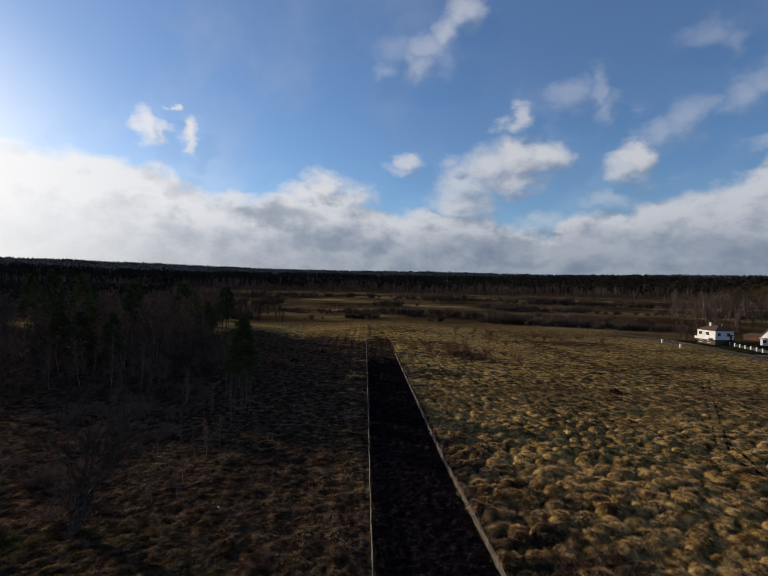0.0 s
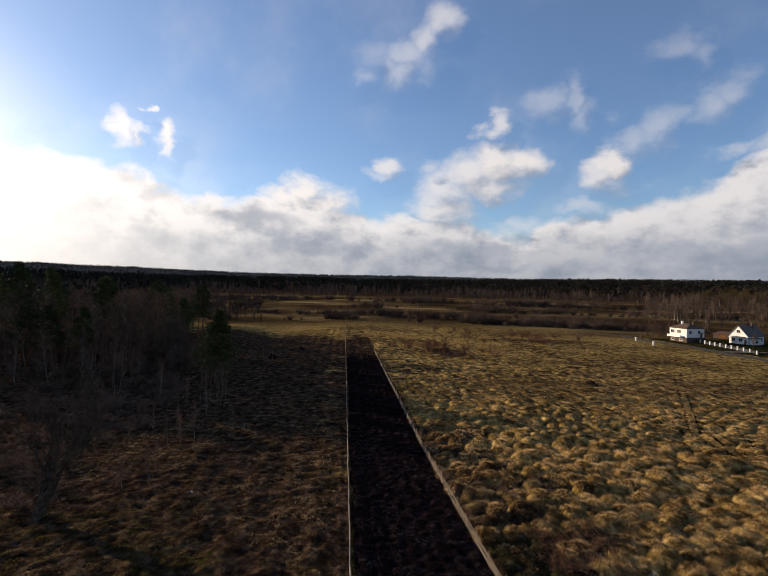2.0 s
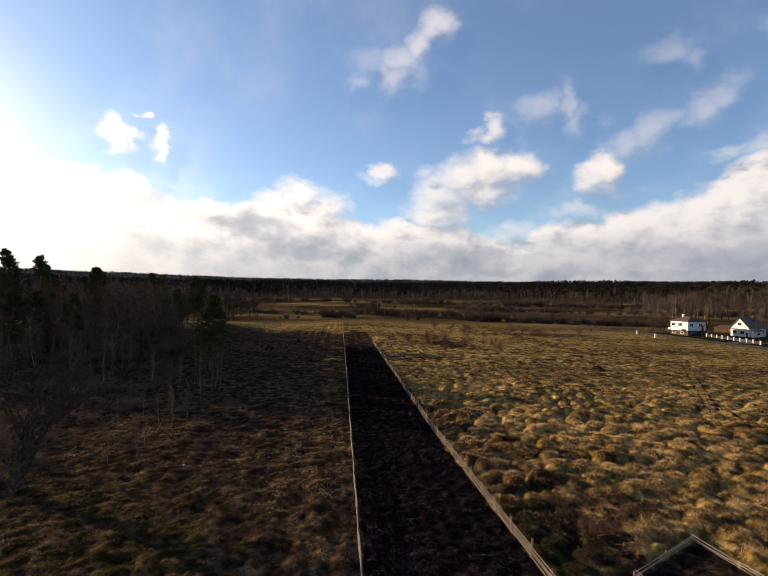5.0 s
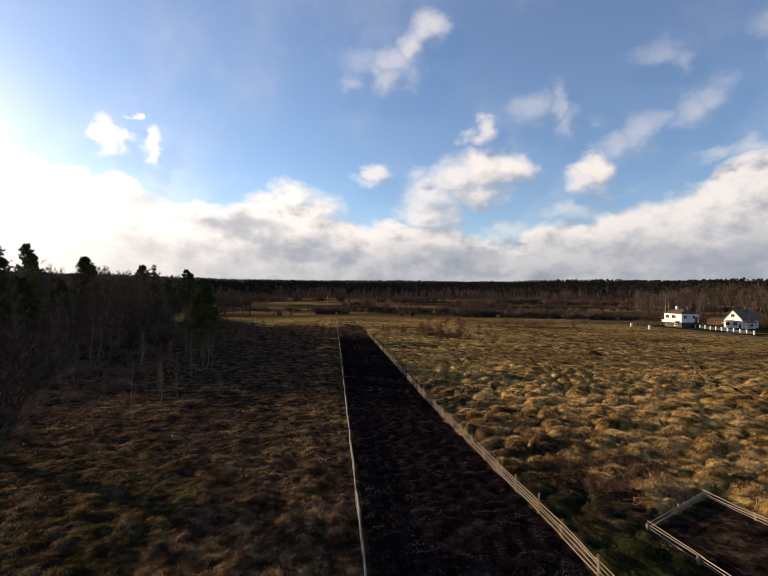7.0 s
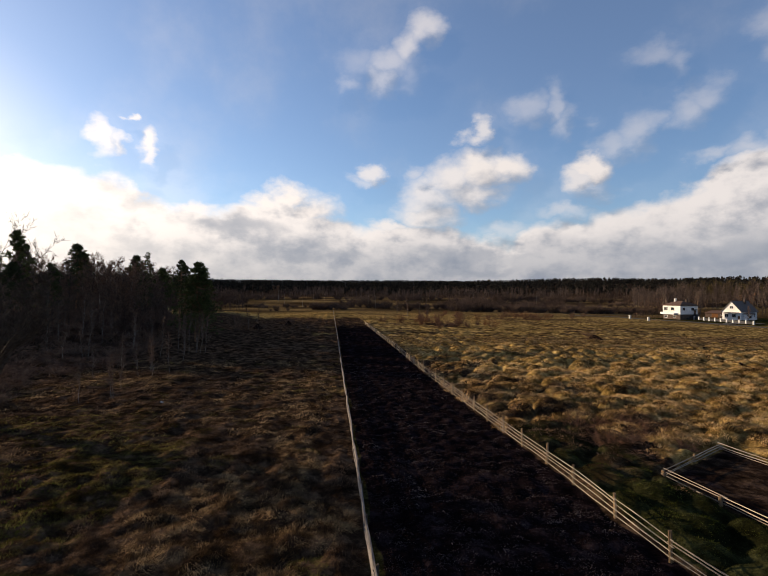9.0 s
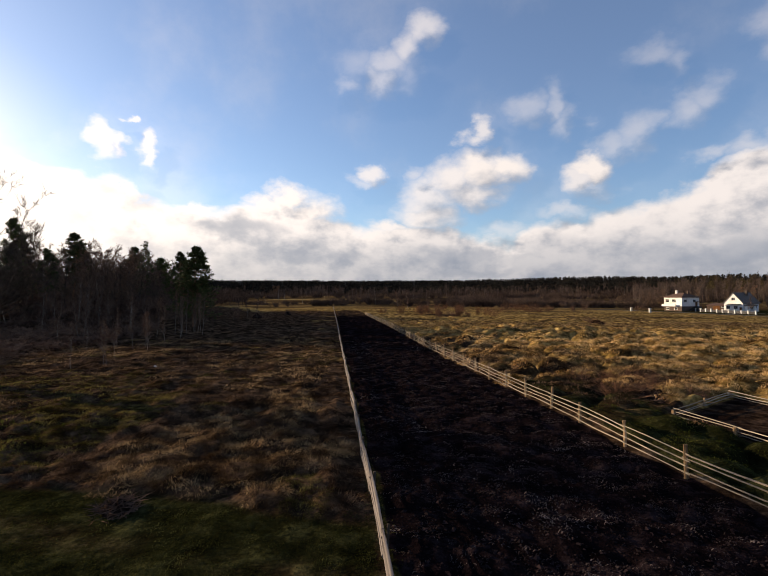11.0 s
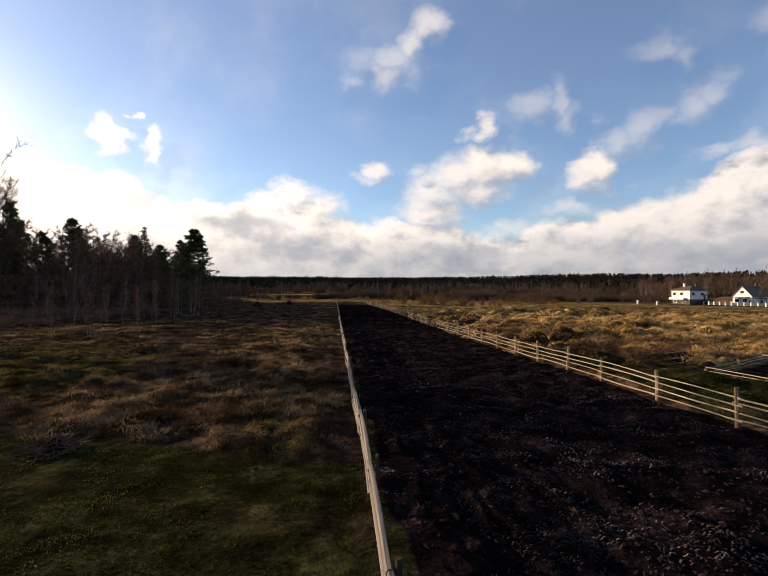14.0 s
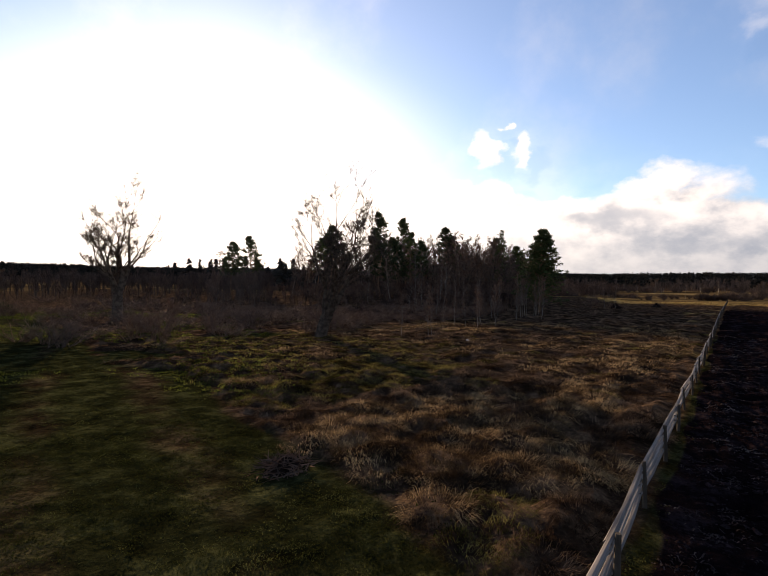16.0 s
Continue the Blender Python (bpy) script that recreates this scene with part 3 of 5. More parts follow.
def relief(x, y):
    """Tussocks, furrows and clods on the ground."""
    w = tussock_at(x, y)
    r = np.hypot(x, y)
    far = 1 - sstep(r, 150, 320)
    t = (0.36 + 0.36 * sstep(x, 9, 12) - (0.04 + 0.12 * sstep(y, 18, 30)) * (1 - sstep(x, 0, 3))) * np.where(x > 5, 1.45 * (1 - 0.62 * sstep(y, 48, 95)) * mounds(x, y, TUSSOCK, 31), mounds(x, y, FALLOW, 31)) * (0.45 + 0.9 * rough(x * 0.22, y * 0.22, 35, 2)) + 0.30 * (rough(x * 0.45, y * 0.45, 41, 3) - 0.5) + (0.40 - 0.14 * sstep(y, 18, 30)) * (1 - sstep(x, 0, 6)) * (rough(x * 1.7, y * 1.7, 43, 3) - 0.5)
    furrow = 0.055 * np.sin(x * 2.15 + 2.5 * rough(y * 0.05, x * 0.12, 9)) * sstep(-x, 0.5, 2) * (1 - sstep(-x, 12, 18)) * sstep(y, 13, 18)
    s = soil_at(x, y)
    clods = 0.34 * (rough(x * 1.9, y * 1.9, 51) - 0.5) + 0.022 * np.sin(x * 5.6 + 3.0 * lumps(y * 0.3, x * 0.3, 3))
    return w * far * (t + furrow) + s * far * clods + (1 - w) * (1 - s) * far * 0.05 * rough(x * 2, y * 2, 61)


def height(x, y):
    return land(x, y) + relief(x, y)


def graded(lo, hi, a, b, fine, before, after):
    """Grid lines, close together between a and b and wider and wider outside."""
    mid = list(np.arange(a, b, fine))
    up, d = b, fine
    while up < hi:
        mid.append(up)
        d *= after if d < 0.75 else 1.06
        up += d
    mid.append(hi)
    down, d, left = a, fine, []
    while True:
        d *= before if d < 0.75 else 1.06
        down -= d
        if down <= lo:
            break
        left.append(down)
    return np.array([lo] + left[::-1] + mid)


def build_ground():
    gx = graded(-4900, 4900, -22, 38, 0.20, 1.03, 1.014)
    gy = graded(-900, 4900, 3, 52, 0.19, 1.1, 1.010)
    X, Y = np.meshgrid(gx, gy)
    x, y = X.ravel(), Y.ravel()
    v = np.stack([x, y, height(x, y)], 1)
    nx, ny = len(gx), len(gy)
    i = np.arange(nx * ny).reshape(ny, nx)
    f = np.stack([i[:-1, :-1], i[:-1, 1:], i[1:, 1:], i[1:, :-1]], -1).reshape(-1, 4)
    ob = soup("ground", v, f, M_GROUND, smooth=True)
    cover = ob.data.attributes.new("cover", "FLOAT_COLOR", "POINT")
    meadow = sstep(np.hypot(x, y) + 60 * (rough(x * 0.02, y * 0.02, 95) - 0.5), 205, 290)
    pen = sstep(x, 14.6, 15.0) * (1 - sstep(x, 20.8, 21.6)) * (1 - sstep(y, 19.2 + (x - 14.5) * 0.55, 19.8 + (x - 14.5) * 0.55)) * sstep(y, 2, 4)
    track = np.zeros_like(x)
    tx = np.interp(y, [40, 44, 49, 54, 67, 94, 132], [49, 45.5, 46.5, 47.5, 56.5, 75, 102])
    for off in (-0.8, 0.8):
        track = np.maximum(track, np.exp(-((x - tx - off) / 0.38) ** 2) * sstep(y, 34, 40) * (1 - sstep(y, 130, 136)))
    soil = np.maximum(np.maximum(soil_at(x, y), pen * 0.52), track * (0.56 + 0.35 * rough(x * 0.3, y * 0.3, 97)))
    weedy = (1 - sstep(x, fence_x(y) + 0.3, fence_x(y) + 1.2)) * (0.42 + 0.75 * rough(x * 0.12, y * 0.12, 91) + 0.25 * sstep(-x, 3, 8)) * (1 - sstep(y, 150, 230))
    weedy = weedy * (1 - 0.18 * sstep(y, 42, 75) * sstep(-x, 0.5, 3))
    weedy = np.maximum(weedy, sstep(x, 8.9, 9.8) * (0.44 * sstep(y + 0.15 * x, 58, 100) + 0.40 * (rough(x * 0.045, y * 0.09, 93) - 0.5)) * (1 - sstep(y, 230, 290)))
    weedy = np.maximum(weedy, sstep(np.hypot(x, y), 860, 960))
    meadow = meadow * (1 - sstep(np.hypot(x, y), 860, 960))
    weedy = np.maximum(weedy, 0.9 * np.exp(-((x - 17.5) / 3.5) ** 2 - ((y - 26.5) / 2.6) ** 2))
    lane = np.interp(y, [118, 124, 142, 176, 260], [64, 64.3, 64.2, 65.6, 72])
    swath = 0.55 * np.exp(-((x - lane) / 6.0) ** 2) * sstep(y, 112, 124) * (1 - sstep(y, 236, 262)) + 0.8 * np.exp(-((x - 31) / 8.0) ** 2 - ((y - 138) / 16.0) ** 2)
    # weeds beyond the right fence, browned also to paint the wood's shadow
    strip = sstep(x, fence_x(y) + 0.2, fence_x(y) + 0.8) * (1 - sstep(x, 14.5, 17.5)) * (1 - sstep(y, 24, 33)) * (0.5 + 0.5 * sstep(y, 17, 22))
    weedy = np.clip(np.maximum(np.maximum(weedy, pen), np.maximum(np.maximum(swath, strip), 0.75 * brown_at(x, y) * (1 - sstep(x, 130, 134)))), 0, 1)
    cover.data.foreach_set("color", np.stack([soil, green_at(x, y), meadow, weedy], 1).astype(np.float32).ravel())
    return tagged(ob, "tussocky dry grass field with a ploughed strip and green turf", "ground", kind="structure")


build_ground()


# ---- trees ----
def tubes(segs, sides=5):
    """Tapered tubes for limbs: rows of x0 y0 z0 r0 x1 y1 z1 r1."""
    s = np.asarray(segs, float)
    p, q, r0, r1 = s[:, 0:3], s[:, 4:7], s[:, 3], s[:, 7]
    d = q - p
    d /= np.linalg.norm(d, axis=1, keepdims=True) + 1e-9
    ref = np.where(np.abs(d[:, 2:3]) > 0.9, np.array([[1.0, 0, 0]]), np.array([[0, 0, 1.0]]))
    u = np.cross(d, ref)
    u /= np.linalg.norm(u, axis=1, keepdims=True) + 1e-9
    w = np.cross(d, u)
    a = np.arange(sides) * 2 * np.pi / sides
    ring = u[:, None, :] * np.cos(a)[None, :, None] + w[:, None, :] * np.sin(a)[None, :, None]
    v = np.concatenate([p[:, None] + ring * r0[:, None, None], q[:, None] + ring * r1[:, None, None]], 1)
    i = np.arange(sides)
    j = (i + 1) % sides
    f = np.stack([i, j, j + sides, i + sides], 1)
    faces = f[None] + (np.arange(len(s)) * 2 * sides)[:, None, None]
    return v.reshape(-1, 3), faces.reshape(-1, 4)


def slips(base, tip, width, rng):
    """Thin tapering slips for the finest twigs: one triangle each."""
    base, tip = np.asarray(base), np.asarray(tip)
    d = tip - base
    side = np.cross(d, rng.normal(size=d.shape))
    side /= np.linalg.norm(side, axis=1, keepdims=True) + 1e-9
    v = np.stack([base - side * width, base + side * width, tip], 1)
    return v.reshape(-1, 3), np.arange(len(base) * 3).reshape(-1, 3)


def grow_bare(rng, h, spread, stems=1, limbs=16, lift=0.9, first=0.25, droop=0.15, fine=7):
    """A leafless tree: trunk and limbs as tubes, twigs as slips."""
    segs, tb, tt = [], [], []
    for s in range(stems):
        lean = rng.normal(0, 0.05 if stems == 1 else 0.2, 2)
        p, r = np.array([rng.normal(0, 0.1), rng.normal(0, 0.1), -0.2]), 0.011 * h * (1.0 if stems == 1 else 0.75)
        hh = h * (1.0 if s == 0 else rng.uniform(0.75, 0.98))
        nodes = [p]
        for k in range(8):
            q = p + np.array([lean[0] * hh / 8 + rng.normal(0, 0.012 * hh), lean[1] * hh / 8 + rng.normal(0, 0.012 * hh), (hh + 0.2) / 8])
            r2 = r * 0.80
            segs.append([*p, r, *q, r2])
            p, r = q, r2
            nodes.append(p)
        nodes = np.array(nodes)
        for k in range(limbs):
            f = first + (1 - first) * (k + rng.random()) / limbs
            b = nodes[0] + 0
            x = f * 8
            i0 = min(int(x), 7)
            b = nodes[i0] + (nodes[i0 + 1] - nodes[i0]) * (x - i0)
            a = rng.uniform(0, 2 * np.pi)
            length = spread * (1.15 - 0.75 * f) * rng.uniform(0.6, 1.15)
            d = np.array([np.cos(a), np.sin(a), lift * rng.uniform(0.6, 1.3)])
            d /= np.linalg.norm(d)
            pr, c = 0.0042 * h * (1.1 - f * 0.7), b
            for m in range(3):
                e = c + d * length / 3 + rng.normal(0, 0.05 * length, 3)
                segs.append([*c, pr, *e, pr * 0.6])
                for _ in range(4):
                    g = c + (e - c) * rng.random()
                    dd = d + rng.normal(0, 0.55, 3) + np.array([0, 0, 0.25])
                    dd /= np.linalg.norm(dd)
                    e2 = g + dd * length * rng.uniform(0.22, 0.42)
                    segs.append([*g, pr * 0.5, *e2, pr * 0.16])
                    n = fine
                    bb = g + (e2 - g) * rng.uniform(0.2, 1.0, (n, 1))
                    td = dd + rng.normal(0, 0.5, (n, 3)) - np.array([0, 0, droop])
                    tb.append(bb)
                    tt.append(bb + td / np.linalg.norm(td, axis=1, keepdims=True) * rng.uniform(0.35, 0.95, (n, 1)) * (0.3 + 0.05 * h))
                c, pr = e, pr * 0.6
    return np.array(segs), np.concatenate(tb), np.concatenate(tt)


def grow_vase(rng, h, trunk=0.2, flare=0.34, lean=(0.0, 0.0), main=4, levels=5, fine=9):
    """A leafless tree whose limbs fork again and again, rising steeply."""
    segs, tb, tt = [], [], []

    def grow(p, d, length, r, level):
        c = p
        for _ in range(3):
            d = d + rng.normal(0, 0.07, 3) + np.array([0, 0, 0.06])
            d = d / np.linalg.norm(d)
            e = c + d * length / 3
            segs.append([*c, r, *e, r * 0.86])
            c, r = e, r * 0.86
        if level >= levels - 4:
            n = fine
            base = p + (c - p) * rng.uniform(0.2, 1.0, (n, 1))
            td = d + rng.normal(0, 0.75, (n, 3)) + np.array([0, 0, 0.15])
            tb.append(base)
            tt.append(base + td / np.linalg.norm(td, axis=1, keepdims=True) * rng.uniform(0.35, 1.1, (n, 1)) * 0.050 * h)
        if level < levels:
            for k in range(2 if rng.random() < 0.6 else 3):
                dd = d + rng.normal(0, 0.2 if k == 0 else 0.5, 3) * np.array([1, 1, 0.6])
                grow(c, dd / np.linalg.norm(dd), length * (rng.uniform(0.76, 0.92) if k == 0 else rng.uniform(0.40, 0.72)), r * (rng.uniform(0.78, 0.9) if k == 0 else rng.uniform(0.5, 0.7)), level + 1 if k == 0 or level > 3 else level + 2)

    p, r = np.array([0.0, 0.0, -0.3]), 0.020 * h
    q = np.array([lean[0] * trunk * h, lean[1] * trunk * h, trunk * h])
    segs.append([*p, r * 1.25, *q, r])
    turn = rng.uniform(0, 6.28)
    for k in range(main):
        a = turn + 6.28 * k / main + rng.normal(0, 0.3)
        s = flare * rng.uniform(0.5, 1.2)
        d = np.array([np.cos(a) * s + lean[0], np.sin(a) * s + lean[1], 1.0])
        grow(q - np.array([0, 0, rng.uniform(0, 0.08) * h]), d / np.linalg.norm(d), h * rng.uniform(0.17, 0.27), r * rng.uniform(0.6, 0.85), 1)
    segs, tb, tt = np.array(segs), np.concatenate(tb), np.concatenate(tt)
    k = h / max(tt[:, 2].max(), 1.0)
    for arr in (tb, tt):
        arr *= k
    segs[:, 0:3] *= k
    segs[:, 4:7] *= k
    return segs, tb, tt


def tufts_of_needles(rng, centres, size, per, flat=0.6):
    """Clumps of small needle fans round each centre."""
    c = np.repeat(centres, per, 0)
    off = rng.normal(0, 1, c.shape) * np.array([1, 1, flat])
    off /= np.linalg.norm(off, axis=1, keepdims=True)
    base = c + off * size * rng.uniform(0.0, 0.35, (len(c), 1))
    tip = c + off * size * rng.uniform(0.7, 1.25, (len(c), 1))
    return slips(base, tip, size * 0.13, rng)


def grow_pine(rng, h, spread, clear=0.42, limbs=52, cone=0.0):
    segs, cl = [], []
    p, r = np.array([0, 0, -0.2]), 0.014 * h
    nodes = [p]
    for k in range(7):
        q = p + np.array([rng.normal(0, 0.012 * h), rng.normal(0, 0.012 * h), h / 7])
        segs.append([*p, r, *q, r * 0.82])
        p, r = q, r * 0.82
        nodes.append(p)
    nodes = np.array(nodes)
    for k in range(limbs):
        f = clear + (0.99 - clear) * rng.random() ** 0.8
        x = f * 7
        i0 = min(int(x), 6)
        b = nodes[i0] + (nodes[i0 + 1] - nodes[i0]) * (x - i0)
        g = (f - clear) / (1 - clear)
        length = spread * (0.35 + 0.65 * np.sin(np.pi * min(1, 0.25 + 0.72 * g)) ) * rng.uniform(0.55, 1.15) * (1.0 if g < 0.75 else 0.7)
        length = length * (1 - cone) + cone * spread * (0.04 + 1.0 * (1 - g) ** 0.75) * rng.uniform(0.6, 1.1)
        a = rng.uniform(0, 2 * np.pi)
        d = np.array([np.cos(a), np.sin(a), rng.uniform(-0.05, 0.55)])
        d /= np.linalg.norm(d)
        e = b + d * length
        segs.append([*b, 0.0035 * h, *e, 0.001 * h])
        for m in range(5):
            cl.append(b + (e - b) * rng.uniform(0.35, 1.05) + rng.normal(0, 0.12 * spread * (1.1 - g), 3) * np.array([1, 1, 0.5]))
    v, f = tufts_of_needles(rng, np.array(cl), 0.48, 18)
    return np.array(segs), v, f


def grow_spruce(rng, h, spread, clear=0.08, full=1.0):
    segs, cl = [], []
    p, r = np.array([0, 0, -0.2]), 0.014 * h
    for k in range(6):
        q = p + np.array([0, 0, (h + 0.2) / 6])
        segs.append([*p, r, *q, r * 0.72])
        p, r = q, r * 0.72
    for k in range(110):
        f = clear + (1 - clear) * ((k + rng.random()) / 110)
        length = spread * (1 - f) ** 0.72 * rng.uniform(0.75, 1.12) + 0.12
        a = k * 2.399 + rng.normal(0, 0.3)
        d = np.array([np.cos(a), np.sin(a), rng.uniform(-0.25, 0.12) + 0.35 * f])
        d /= np.linalg.norm(d)
        b = np.array([0, 0, f * h])
        e = b + d * length
        segs.append([*b, 0.0022 * h, *e, 0.0007 * h])
        for m in range(max(2, int(4 * (1 - f) * full) + 2)):
            cl.append(b + (e - b) * rng.uniform(0.3, 1.04) + rng.normal(0, 0.06 * spread, 3))
    v, f = tufts_of_needles(rng, np.array(cl), 0.12 * spread, 16, 0.45)
    return np.array(segs), v, f


def make_bare(name, seed, h, spread, bark, twig, label, thin=1.0, stout=1.0, **kw):
    rng = np.random.default_rng(seed)
    segs, a, b = grow_vase(rng, h, **kw) if spread is None else grow_bare(rng, h, spread, **kw)
    segs = np.array(segs, dtype=float)
    segs[:, [3, 7]] *= stout
    root = tagged(new(name), label, "tree")
    soup("trunk", *tubes(segs, 5), bark, root)
    soup("crown", *slips(a, b, (0.0011 * h + 0.005) * thin, rng), twig, root)
    return root


def make_pine(name, seed, h, spread, label, kind="pine", **kw):
    rng = np.random.default_rng(seed)
    segs, v, f = (grow_pine if kind == "pine" else grow_spruce)(rng, h, spread, **kw)
    root = tagged(new(name), label, "tree")
    soup("trunk", *tubes(segs, 6), M_PINE_BARK, root)
    soup("crown", v, f, M_NEEDLE, root)
    return root


def make_shrub(name, seed, h, spread, twig, label):
    rng = np.random.default_rng(seed)
    segs, a, b = [], [], []
    for k in range(16):
        p = np.append(rng.normal(0, 0.16 * spread, 2), -0.1)
        d = np.append(rng.normal(0, 0.36, 2), 1.0) * h * rng.uniform(0.55, 1.0)
        q = p + d * 0.5 + rng.normal(0, 0.05 * h, 3)
        e = p + d
        segs += [[*p, 0.012 * h, *q, 0.007 * h], [*q, 0.007 * h, *e, 0.003 * h]]
        n = 26
        t = rng.uniform(0.25, 1.0, (n, 1))
        base = p + d * t
        dd = np.array([0, 0, 0.75]) + rng.normal(0, 0.5, (n, 3))
        a.append(base)
        b.append(base + dd * 0.34 * h * rng.uniform(0.4, 1.0, (n, 1)))
    root = tagged(new(name), label, "bush")
    soup("stem", *tubes(np.array(segs), 4), twig, root)
    soup("crown", *slips(np.concatenate(a), np.concatenate(b), 0.0025 * h + 0.004, rng), twig, root)
    return root


def ground_z(x, y):
    return float(land(np.array([x]), np.array([y]))[0])


def stand(ob, x, y, turn=0.0, size=1.0, wide=None):
    ob.matrix_basis = Matrix.LocRotScale((x, y, ground_z(x, y) - 0.05), Euler((0, 0, turn)), (wide or size, wide or size, size))
    return ob


def plant(model, x, y, rng, size=1.0, wide=None):
    c = copy_thing(model, Matrix.Identity(4))
    return stand(c, x, y, rng.uniform(0, 6.28), size, wide)


rng = np.random.default_rng(7)
birch_models = [make_bare("birch_tree", 100 + k, 10.0, 2.3, M_BIRCH, M_TWIG, "slender leafless birch with pale trunk at the wood's edge", limbs=15, lift=1.3, first=0.3) for k in range(4)]
alder_models = [make_bare("alder_tree", 200 + k, 10.0, 3.0, M_BARK, M_TWIG, "leafless dark alder standing in the wood", limbs=17, lift=1.1, first=0.22, stems=1 + k % 2) for k in range(4)]
pine_models = [make_pine("pine_tree", 300 + k, 14.0, 3.9, "green scots pine with bare lower trunk in the wood", clear=0.30 + 0.05 * k, limbs=95, cone=0.95 - 0.1 * k) for k in range(3)]
shrub_models = [make_shrub("shrub", 400 + k, 3.0, 1.8, M_TWIG, "leafless brown thicket shrub beside the wood") for k in range(3)]
red_models = [make_shrub("willow_shrub", 450 + k, 3.0, 1.6, M_TWIG_RED, "reddish brown leafless shrub in the dry grass") for k in range(2)]

for k, model in enumerate(birch_models + alder_models + pine_models + shrub_models + red_models):
    tagged(model, group="bushes" if "shrub" in model.name else "trees of the wood")
    stand(model, -42.0 - 5.5 * (k % 6), 82.0 + 11.0 * (k // 6), 1.3 * k, 0.95)

# lone conifers and large trees that stand out
big_pine = make_pine("pine_tree", 11, 14.8, 5.0, "broad dark green pine at the corner of the wood", clear=0.14, limbs=230, cone=0.95)
stand(big_pine, -25.7, 88.0)
lone = make_pine("fir_tree", 12, 16.8, 3.6, "dense dark fir at the edge of the wood", "spruce", clear=0.12, full=2.4)
stand(lone, -45.0, 118.0)
ash = make_bare("ash_tree", 41, 14.8, None, M_BARK, M_BARK, "tall leafless tree with leaning forked stems", thin=0.6, stout=1.45, trunk=0.16, flare=0.50, lean=(0.25, 0.12), main=6, levels=8, fine=7)
stand(ash, -25.2, 33.0)
maple = make_bare("maple_tree", 24, 15.0, None, M_BARK, M_BARK, "bare forked tree on the green meadow", thin=0.55, stout=1.3, trunk=0.26, flare=0.36, main=6, levels=8, fine=7)
stand(maple, -52.5, 30.0, 0.0, 1.1, 1.3)
for k, (x, y, h, w) in enumerate([(-71.5, 102, 22, 1.3), (-68.5, 111, 21, 1.1), (-61.5, 119, 19.0, 1.2), (-80, 130, 20, 1.3), (-95, 140, 20, 1.3), (-90, 105, 20, 1.3), (-105, 120, 20, 1.3), (-75, 150, 20, 1.3),
                                  (-60, 150, 19, 1.2), (-48, 152, 18, 1.2), (-110, 150, 21, 1.3), (-70, 175, 19, 1.3), (-56, 184, 18, 1.2), (-125, 135, 21, 1.3), (-85, 172, 20, 1.3), (-102, 80, 15, 1.2), (-118, 100, 18, 1.2), (-45, 128, 14, 1.0)]):
    plant(pine_models[k % 3], x, y, rng, h / 14.0, w)


def edge_x(y):
    """The right-hand edge of the wood."""
    return np.interp(y, [36, 46, 54, 80, 100, 130, 200, 240], [-48, -36, -29, -31, -36, -46, -64, -78])


count = 0
while count < 240:
    y = rng.uniform(92, 225)
    x = edge_x(y) - rng.exponential(30.0)
    if x < -170:
        continue
    if math.hypot(x + 25.7, y - 88) < 9:
        continue
    model = birch_models[count % 4] if rng.random() < 0.3 else alder_models[count % 4]
    plant(model, x, y, rng, rng.uniform(8.2, 13.8) / 10.0 * (1.0 + 0.16 * float(sstep(-x, 42, 60))))
    count += 1
# young birches and low thicket before the wood
for k in range(12):
    y = rng.uniform(62, 94)
    plant(birch_models[k % 4], edge_x(y) + 1.0 - rng.exponential(7.0), y, rng, rng.uniform(0.42, 0.75))
for n, x, y, low, tall in ((13, -22.3, 71, 0.42, 0.64), (8, -21.6, 53, 0.30, 0.46), (4, -19.8, 43, 0.24, 0.36)):
    for k in range(n):
        plant(birch_models[k % 4], x + rng.normal(0, 1.5), y + rng.normal(0, 3.5), rng, rng.uniform(low, tall), 0.32)
for k in range(150):
    y = rng.uniform(42, 125)
    x = edge_x(y) + 2.0 - rng.exponential(24.0)
    plant(shrub_models[k % 3], x, y, rng, rng.uniform(0.3, 0.6 + 0.7 * sstep(y, 80, 100)), rng.uniform(0.9, 1.9))
# scrub on the open meadow behind the turf
for k in range(80):
    x, y = rng.uniform(-85, -26), rng.uniform(12, 46)
    if math.hypot(x + 53, y - 29) > 4:
        plant(shrub_models[k % 3], x, y, rng, rng.uniform(0.35, 0.8), rng.uniform(0.8, 1.6))
for x, y, s in [(-16, 84, 0.3), (-7, 120, 0.3), (-24, 118, 0.9), (-13, 140, 0.7), (-30, 150, 1.2)]:
    plant(shrub_models[1], x, y, rng, s, s * 1.4)
for k in range(26):
    plant(red_models[k % 2], 33 + rng.normal(0, 6), 140 + rng.normal(0, 9), rng, rng.uniform(0.5, 1.4), rng.uniform(0.7, 1.5))
for k in range(26):
    plant(red_models[k % 2], 66 + rng.normal(0, 14), 190 + rng.normal(0, 14), rng, rng.uniform(0.5, 1.2), rng.uniform(0.9, 1.8))
for x, y, h in [(32.0, 236, 8.7), (31.6, 201, 8.0), (31.0, 156, 7.0), (46, 250, 6.0), (-19, 118, 5.0), (-22, 122, 4.5)]:
    plant(birch_models[1], x, y, rng, h / 10.0)
